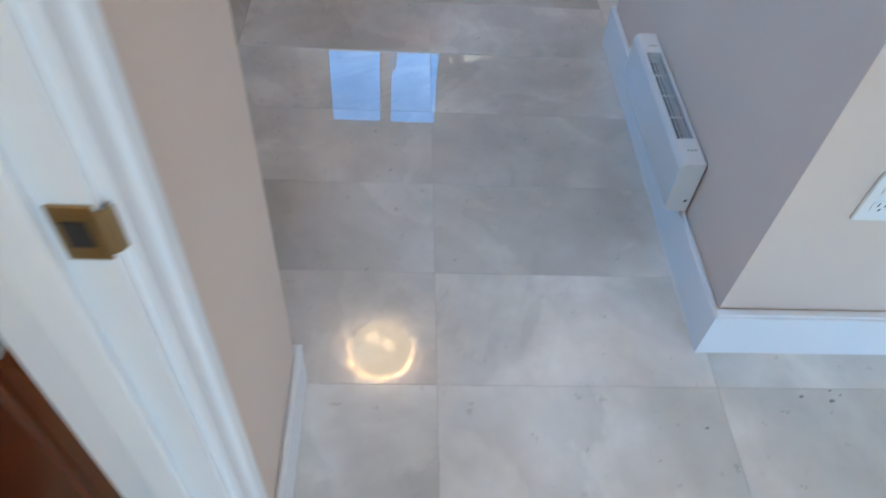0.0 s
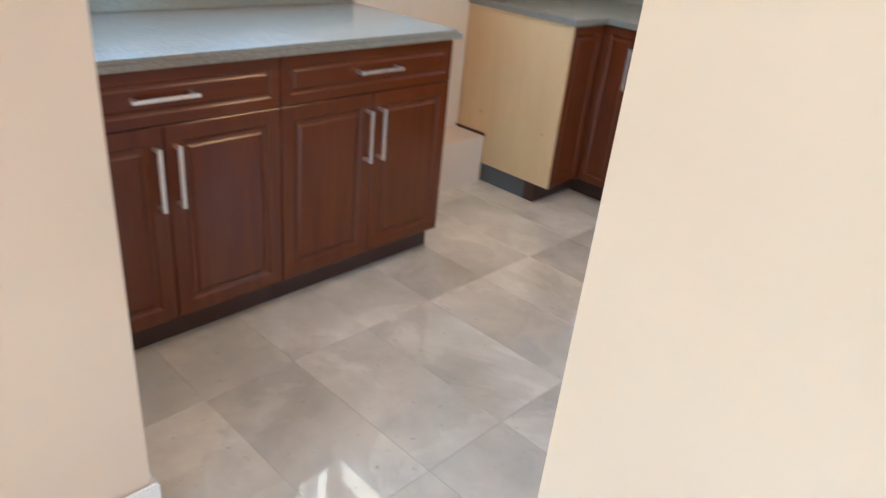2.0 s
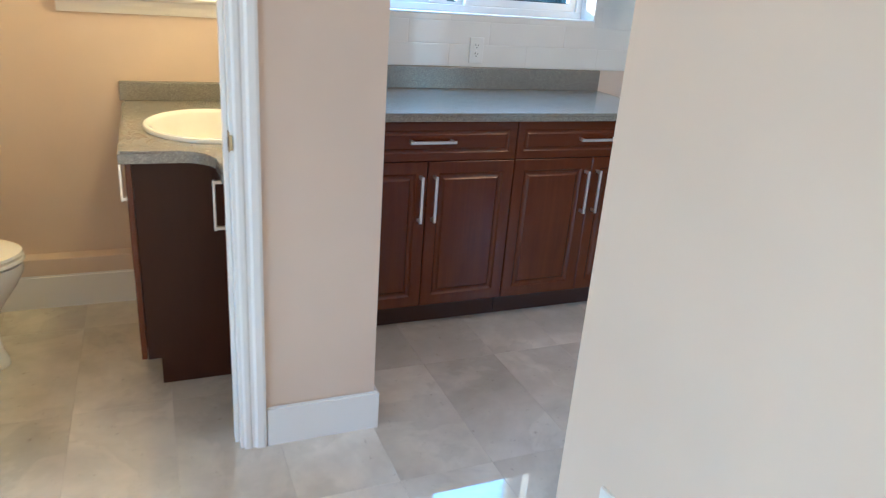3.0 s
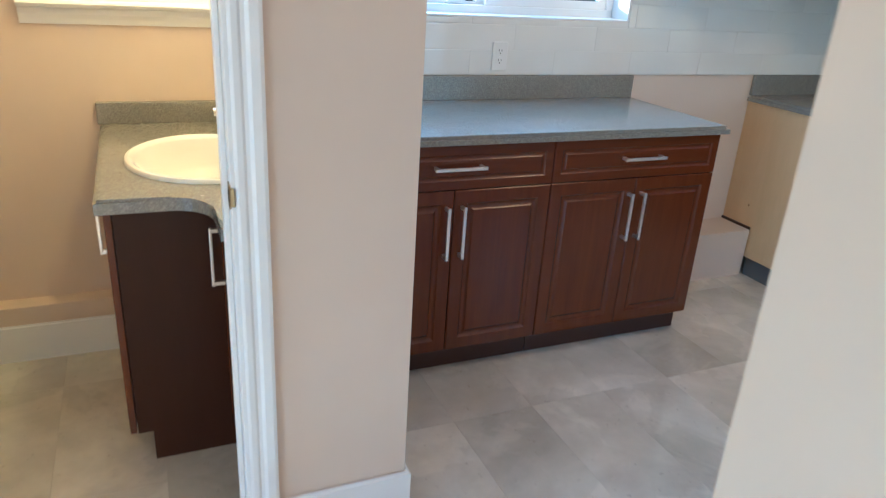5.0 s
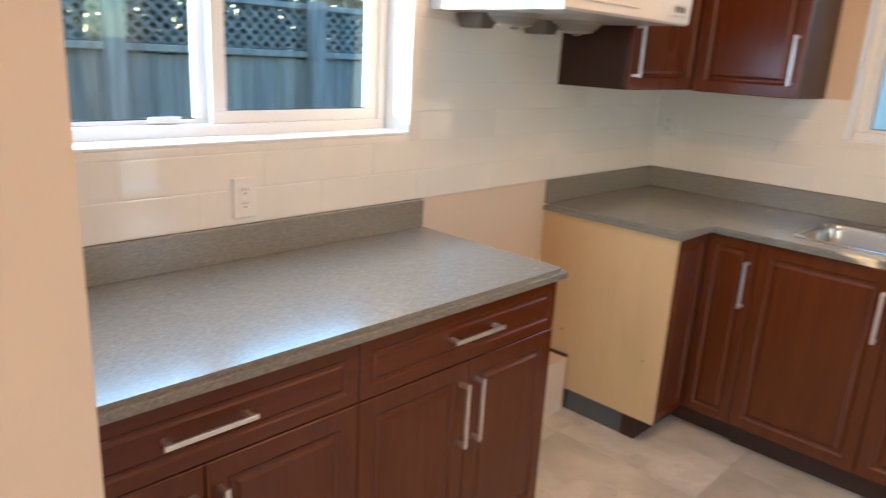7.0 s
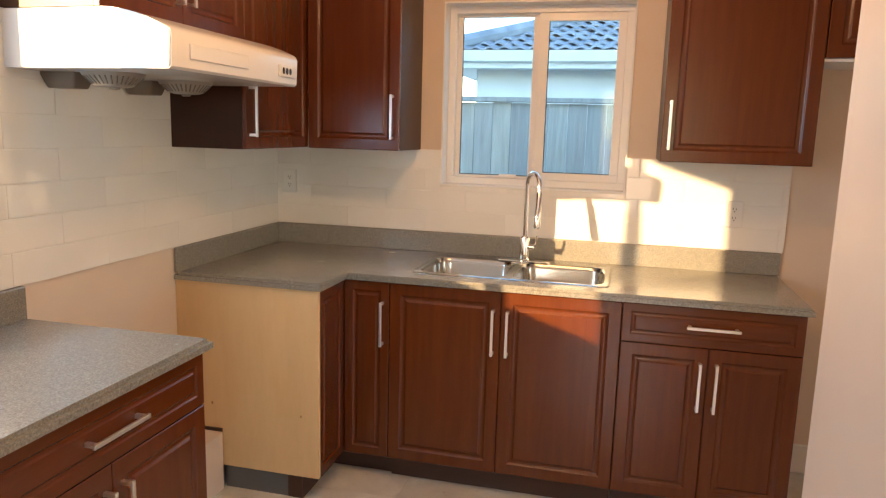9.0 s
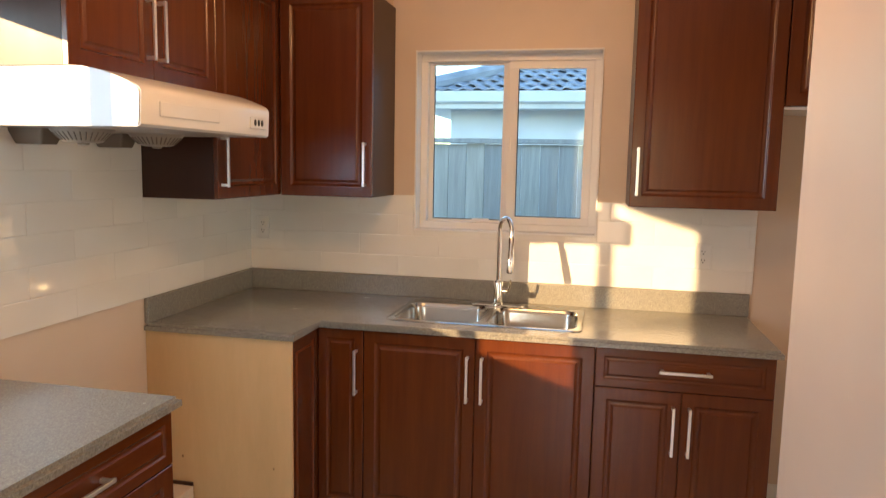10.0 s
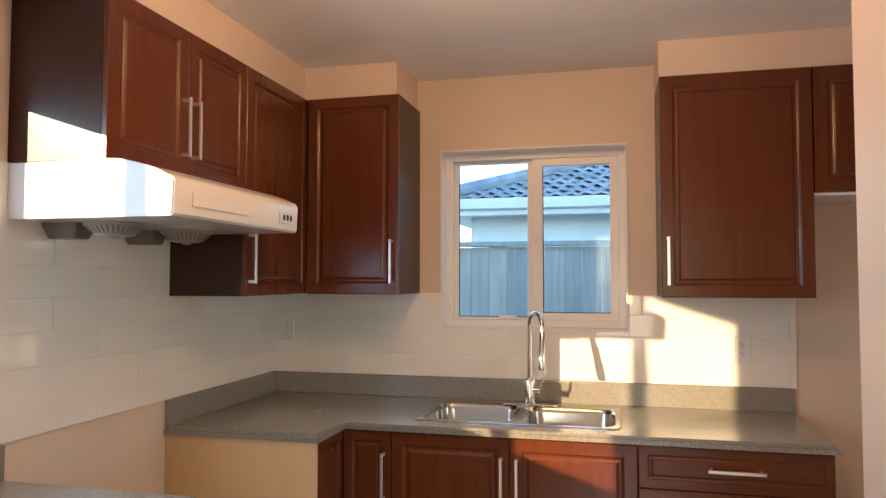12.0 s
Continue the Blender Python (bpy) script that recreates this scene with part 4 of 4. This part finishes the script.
def toilet():
    t = thing("toilet", pose(-0.655, -0.70, 0), "white ceramic toilet with a closed lid", "toilet")
    def egg(w, y0, y1, z, n=36):
        pts = []
        for i in range(n):
            a = 2 * math.pi * i / n
            c, s = math.cos(a), math.sin(a)
            pts.append((w / 2 * s * (1 - 0.10 * c), (y0 + y1) / 2 + (y1 - y0) / 2 * c, z))
        return pts
    bowl = [egg(0.22, 0.16, 0.68, 0.0), egg(0.22, 0.16, 0.68, 0.02), egg(0.20, 0.17, 0.665, 0.06), egg(0.20, 0.17, 0.655, 0.15), egg(0.25, 0.18, 0.68, 0.22),
            egg(0.33, 0.19, 0.735, 0.30), egg(0.365, 0.20, 0.765, 0.36), egg(0.365, 0.20, 0.765, 0.385), egg(0.34, 0.21, 0.75, 0.39)]
    part("bowl", loft(bmesh.new(), bowl, True), CERAMIC, t, smooth=True)
    part("seat", loft(bmesh.new(), [egg(0.36, 0.22, 0.763, 0.391), egg(0.375, 0.21, 0.772, 0.397), egg(0.372, 0.212, 0.770, 0.408), egg(0.35, 0.22, 0.755, 0.411)], True), CERAMIC, t, smooth=True)
    part("lid", loft(bmesh.new(), [egg(0.355, 0.215, 0.760, 0.413), egg(0.370, 0.21, 0.768, 0.417), egg(0.366, 0.21, 0.766, 0.427), egg(0.31, 0.24, 0.73, 0.433)], True), CERAMIC, t, smooth=True)
    tank = part("tank", loft(bmesh.new(), [round_rect(0, 0.10, 0.38, 0.16, 0.03, 0.36), round_rect(0, 0.10, 0.44, 0.18, 0.03, 0.42), round_rect(0, 0.10, 0.46, 0.19, 0.03, 0.72)], True), CERAMIC, t, smooth=True)
    part("tank_lid", loft(bmesh.new(), [round_rect(0, 0.10, 0.48, 0.205, 0.03, z) for z in (0.721, 0.745)] + [round_rect(0, 0.10, 0.46, 0.185, 0.03, 0.755)], True), CERAMIC, tank, smooth=True)
    part("flush_lever", tube(bmesh.new(), [(-0.17, 0.197, 0.67), (-0.17, 0.215, 0.67), (-0.10, 0.222, 0.665)], 0.007, 10), CHROME, tank, smooth=True)


toilet()


def vanity_light():
    l = thing("vanity_light", pose(-0.65, PART_S, 2.06), "lit two-bulb wall light above the vanity", "wall lamp")
    part("back_plate", boxes((-0.22, 0.22, -0.025, -0.001, -0.05, 0.05), bevel=0.006), BRUSHED, l)
    for x in (-0.13, 0.13):
        part("socket", tube(bmesh.new(), [(x, -0.025, 0.0), (x, -0.05, 0.0)], 0.022, 16), BRUSHED, l, smooth=True)
        g = part("bulb", loft(bmesh.new(), [[(x + 0.045 * math.cos(radians(a)) * math.cos(2 * math.pi * k / 20), -0.10 + 0.045 * math.sin(radians(a)), 0.045 * math.cos(radians(a)) * math.sin(2 * math.pi * k / 20)) for k in range(20)] for a in range(-85, 90, 17)], True), BULB, l, "lit round bulb", smooth=True)
        g.visible_shadow = False


vanity_light()


# ---- outside ----
gb = bmesh.new()
bmesh.ops.create_grid(gb, x_segments=8, y_segments=8, size=600, matrix=Matrix.Translation((0, 0, -0.35)))
structure("ground", gb, SOIL, "pale gravel ground round the house", "ground")


def board_mesh(w, h, t, timber):
    return as_mesh("board", boxes((0, w, -t / 2, t / 2, 0, h), bevel=0.003, segs=1), timber)


def fence(m, n, h, label, lattice=0.0, near_posts=True, timber=FENCE_WOOD):
    f = thing("fence", m, label, "fence", "garden fences")
    me, w = board_mesh(0.143, h - 0.02, 0.02, timber), 0.146
    for i in range(n):
        b = part("board", me, timber, f)
        b.location = (i * w, random.uniform(-0.004, 0.004), random.uniform(-0.006, 0.006))
    L = n * w
    part("top_rail", boxes((0, L, -0.045, 0.045, h - 0.012, h + 0.026), bevel=0.004, segs=1), timber, f)
    part("bottom_rail", boxes((0, L, 0.012, 0.05, 0.25, 0.34), bevel=0.003, segs=1), timber, f)
    k = 0
    while k * 1.22 < L:
        part("post", boxes((k * 1.22, k * 1.22 + 0.09, -0.10 if near_posts else 0.012, -0.012 if near_posts else 0.10, 0, h + lattice + (0.05 if near_posts else -0.05)), bevel=0.004, segs=1), timber, f)
        k += 1
    if lattice:
        bm = bmesh.new()
        for sgn in (1, -1):
            x = -lattice
            while x < L:
                a = x if sgn > 0 else x + lattice
                b = x + lattice if sgn > 0 else x
                y = 0.006 * sgn
                prism(bm, [(a - 0.013, h + 0.03), (a + 0.013, h + 0.03), (b + 0.013, h + lattice), (b - 0.013, h + lattice)], "y", y - 0.004, y + 0.004)
                x += 0.075
        tagged(part("lattice", bm, timber, f, "diagonal wooden lattice"), kind="stuff")
        part("lattice_cap", boxes((0, L, -0.03, 0.03, h + lattice, h + lattice + 0.035), bevel=0.003, segs=1), timber, f)
    return f


fence(pose(-4.4, 6.5, -0.35), 60, 2.10, "weathered grey board fence behind the house", near_posts=False)
fence(pose(-3.2, -5.0, -0.35, 0, 0, 90), 80, 1.80, "dark weathered board fence with a lattice top along the side yard", 0.27, timber=SIDE_FENCE_WOOD)


def hedge(x0, x1, y0, y1, z0, z1, count, label):
    """A clipped hedge with an uneven top: many small leaf sprays round a few stems."""
    rng = random.Random(11)
    bm = bmesh.new()
    for _ in range(count):
        x, y = rng.uniform(x0, x1), rng.uniform(y0, y1)
        top = z1 + 0.16 * math.sin(y * 2.3) + 0.10 * math.sin(y * 5.9 + 1.0) + rng.uniform(-0.12, 0.08)
        z = rng.uniform(z0, top)
        m = Matrix.Translation((x, y, z)) @ pose(0, 0, 0, rng.uniform(0, 360), rng.uniform(0, 360), rng.uniform(0, 360))
        a, c = rng.uniform(0.05, 0.09), rng.uniform(0.02, 0.035)
        vs = [bm.verts.new(m @ Vector(p)) for p in ((-a, 0, 0), (0, -c, 0.012), (a, 0, 0), (0, c, 0.012))]
        bm.faces.new(vs)
    y = y0 + 0.2
    while y < y1:
        tube(bm, [((x0 + x1) / 2, y, z0), ((x0 + x1) / 2 + 0.05, y + 0.04, (z0 + z1) / 2), ((x0 + x1) / 2, y, z1 - 0.1)], [0.04, 0.028, 0.012], 6)
        y += 0.55
    return tagged(new("hedge", as_mesh("hedge", bm, HEDGE)), label, "hedge", kind="stuff")


hedge(-4.35, -3.75, 0.9, 7.6, -0.35, 2.35, 26000, "dark green leafy hedge behind the side fence")


def house(name, m, w, dpt, wall_h, label, eave=0.45, pitch=20, first=0.0):
    """Single-storey house: local x along its front, front faces -y at y = 0."""
    h = thing(name, m, label, "house", "neighbouring houses")
    part("wall", boxes((0, w, 0, dpt, 0, wall_h)), STUCCO, h)
    part("eave_soffit", boxes((-eave, w + eave, -eave, dpt + eave, wall_h, wall_h + 0.03)), TRIM, h, "white painted eave")
    part("fascia", boxes((-eave - 0.02, w + eave + 0.02, -eave - 0.022, -eave, wall_h - 0.01, wall_h + 0.17), bevel=0.004), TRIM, h)
    gut = prism(bmesh.new(), [(-eave - 0.022, wall_h + 0.04), (-eave - 0.10, wall_h + 0.055), (-eave - 0.125, wall_h + 0.15), (-eave - 0.11, wall_h + 0.15), (-eave - 0.095, wall_h + 0.07), (-eave - 0.022, wall_h + 0.06)], "x", -eave - 0.1, w + eave + 0.1)
    part("gutter", gut, TRIM, h, "white painted gutter")
    side = part("fascia", boxes((-eave - 0.022, -eave, -eave, dpt + eave, wall_h - 0.01, wall_h + 0.17), bevel=0.004), TRIM, h)
    t = math.tan(radians(pitch))
    z0, run = wall_h + 0.15, (dpt + 2 * eave) / 2
    deck = bmesh.new()
    a, b, cc, d = (-eave, -eave, z0), (w + eave, -eave, z0), (w + eave, dpt + eave, z0), (-eave, dpt + eave, z0)
    r0, r1 = (-eave + run, -eave + run, z0 + run * t), (w + eave - run, -eave + run, z0 + run * t)
    vs = [deck.verts.new(p) for p in (a, b, cc, d, r0, r1)]
    for idx in ((0, 1, 5, 4), (1, 2, 5), (2, 3, 4, 5), (3, 0, 4), (0, 3, 2, 1)):
        deck.faces.new([vs[i] for i in idx])
    roof = part("roof", deck, ROOF_TILE, h, "slate-blue tiled hip roof")
    bm = bmesh.new()
    course, wide, k = 0.21, 0.15, 0
    while k * course * math.cos(radians(pitch)) < run - 0.1:
        s0 = k * course
        ya, yb = s0 * math.cos(radians(pitch)), (s0 + course + 0.04) * math.cos(radians(pitch))
        x = -eave + ya + (0.15 if k % 2 else 0.0)
        while x < min(w + eave - ya, 7.0) - wide:
            jit = random.uniform(-0.006, 0.006)
            rows = []
            for yy, lift in ((ya - 0.03, 0.030), (ya - 0.03, 0.048), (yb, 0.018)):
                rows.append([(x + wide * q / 8, -eave + yy, z0 + max(yy, 0) * t + lift + jit + 0.012 * math.sin(math.pi * 2 * q / 8)) for q in range(9)])
            loft(bm, rows, False, False, closed=False)
            x += wide
        k += 1
    tagged(part("roof_tiles", bm, ROOF_TILE, roof, "wavy slate-blue roof tiles"), kind="stuff")
    ridge = tube(bmesh.new(), [(-eave, -eave, z0 + 0.05), (r0[0], r0[1], r0[2] + 0.06), (r1[0], r1[1], r1[2] + 0.06)], 0.085, 10)
    part("ridge_cap", ridge, ROOF_TILE, roof)
    return h


house("neighbour_house", pose(-1.00, 8.45, -0.35), 11, 7, 2.50, "neighbouring white stucco house with a slate-blue tiled roof", eave=0.30)
house("side_house", pose(-6.2, -2.6, -0.35, 0, 0, 90), 5, 6, 5.3, "neighbouring stucco house beyond the side fence")


# ---- wall tiles ----
tile_cache = {}


def tile_mesh(w, h, t, material, bevel, rise):
    """A tile whose edges fall away by rise over the width bevel, as a quarter ellipse."""
    key = (round(w, 4), round(h, 4), t, material.name)
    if key not in tile_cache:
        arc = [(bevel * (1 - math.cos(a)), t - rise * (1 - math.sin(a))) for a in (0.0, 0.35, 0.7, 1.0, 1.3, math.pi / 2)]
        loops = [[(x, y, z) for x, y in ((i, i), (w - i, i), (w - i, h - i), (i, h - i))] for i, z in [(0, 0)] + arc]
        me = as_mesh("tile", loft(bmesh.new(), loops), material, True)
        for f in me.polygons:
            f.use_smooth = f.normal.z < 0.98
        tile_cache[key] = me
    return tile_cache[key]


def tiled_wall(name, m, regions, label, offset):
    """Running-bond tiles 405 x 102 mm in local x, z over regions (x, x, z, z); the wall's face is y = 0 and tiles stand out to -y."""
    base = thing(name, m, label, "tiled wall", kind="structure")
    part("grout", boxes(*[(a, b, -0.0084, -0.001, c, d) for a, b, c, d in regions]), CAULK, base)
    turn = pose(0, 0, 0, 90, 0, 0)
    tw, th, j = 0.405, 0.1015, 0.0006
    zmin, zmax = min(q[2] for q in regions), max(q[3] for q in regions)
    xmin, xmax = min(q[0] for q in regions), max(q[1] for q in regions)
    r = 0
    while zmin + r * th < zmax:
        z0, z1 = zmin + r * th, min(zmin + (r + 1) * th, zmax)
        x = offset + (0.2025 if r % 2 else 0.0) - 12 * tw
        while x < xmax:
            x0, x1 = max(x, xmin), min(x + tw, xmax)
            cuts = [(max(x0, p), min(x1, q), max(z0, u), min(z1, v)) for p, q, u, v in regions]
            cuts = [q for q in cuts if q[1] - q[0] > 0.006 and q[3] - q[2] > 0.006]
            if x1 > x0 and sum((q[1] - q[0]) * (q[3] - q[2]) for q in cuts) > 0.985 * (x1 - x0) * (z1 - z0):
                cuts = [(x0, x1, z0, z1)]
            for p, q, u, v in cuts:
                ob = part("tile", tile_mesh(q - p - j, v - u - j, 0.0095, GLAZE, 0.0055, 0.0009), GLAZE, base)
                ob.matrix_basis = Matrix.Translation((p + j / 2, -0.0005, u + j / 2)) @ turn @ pose(0, 0, 0, random.uniform(-0.06, 0.06), random.uniform(-0.06, 0.06), 0)
            x += tw
        r += 1


Y = PART_N
tiled_wall("tiles_west", pose(XW, 0, 0, 0, 0, 90), [(Y + 0.001, WA[1] + 0.001, 1.011, WA[2] - 0.001), (WA[1] + 0.001, 3.395, 1.011, 1.812), (3.395, YN - 0.010, 1.011, 1.411)],
           "glossy white wall tiles between counter and cabinets", 2.205)
tiled_wall("tiles_north", pose(0, YN, 0), [(XW + 0.0005, WN[0] - 0.001, 1.011, 1.411), (WN[0] - 0.001, WN[1] + 0.001, 1.011, WN[2] - 0.001), (WN[1] + 0.001, 1.264, 1.011, 1.403)],
           "glossy white wall tiles behind the sink", -0.788)

# ---- floor ----
floor = structure("floor", boxes((XO, 4.3, -2.35, YO, -0.34, -0.0018)), GROUT, "polished grey-beige stone tile floor", "floor")
TW, TH, TJ = 0.610, 0.3015, 0.0008
x = 0.344 - 3 * TW
while x < 4.2:
    y = 1.105 - 11 * TH
    while y < YN:
        ob = part("tile", tile_mesh(TW - TJ, TH - TJ, 0.008, MARBLE, 0.0006, 0.0003), MARBLE, floor)
        ob.location = (x + TJ / 2, y + TJ / 2, -0.008 + random.uniform(-0.0002, 0.0002))
        ob.rotation_euler = (random.uniform(-0.0002, 0.0002), random.uniform(-0.0002, 0.0002), 0)
        y += TH
    x += TW


# ---- crumbs on the floor ----
crumbs = bmesh.new()
for cx, cy, r in ((1.135, 1.085, 0.004), (1.20, 1.075, 0.005), (1.205, 1.10, 0.003), (0.905, 1.01, 0.003), (1.225, 1.09, 0.0025)):
    bmesh.ops.create_icosphere(crumbs, subdivisions=1, radius=r, matrix=Matrix.Translation((cx, cy, r * 0.5)) @ Matrix.Diagonal((1.4, 0.9, 0.6, 1)))
tagged(new("floor_crumb", as_mesh("floor_crumb", crumbs, SOIL)), "dark crumbs of dirt lying on the floor tiles", "dirt", kind="stuff")
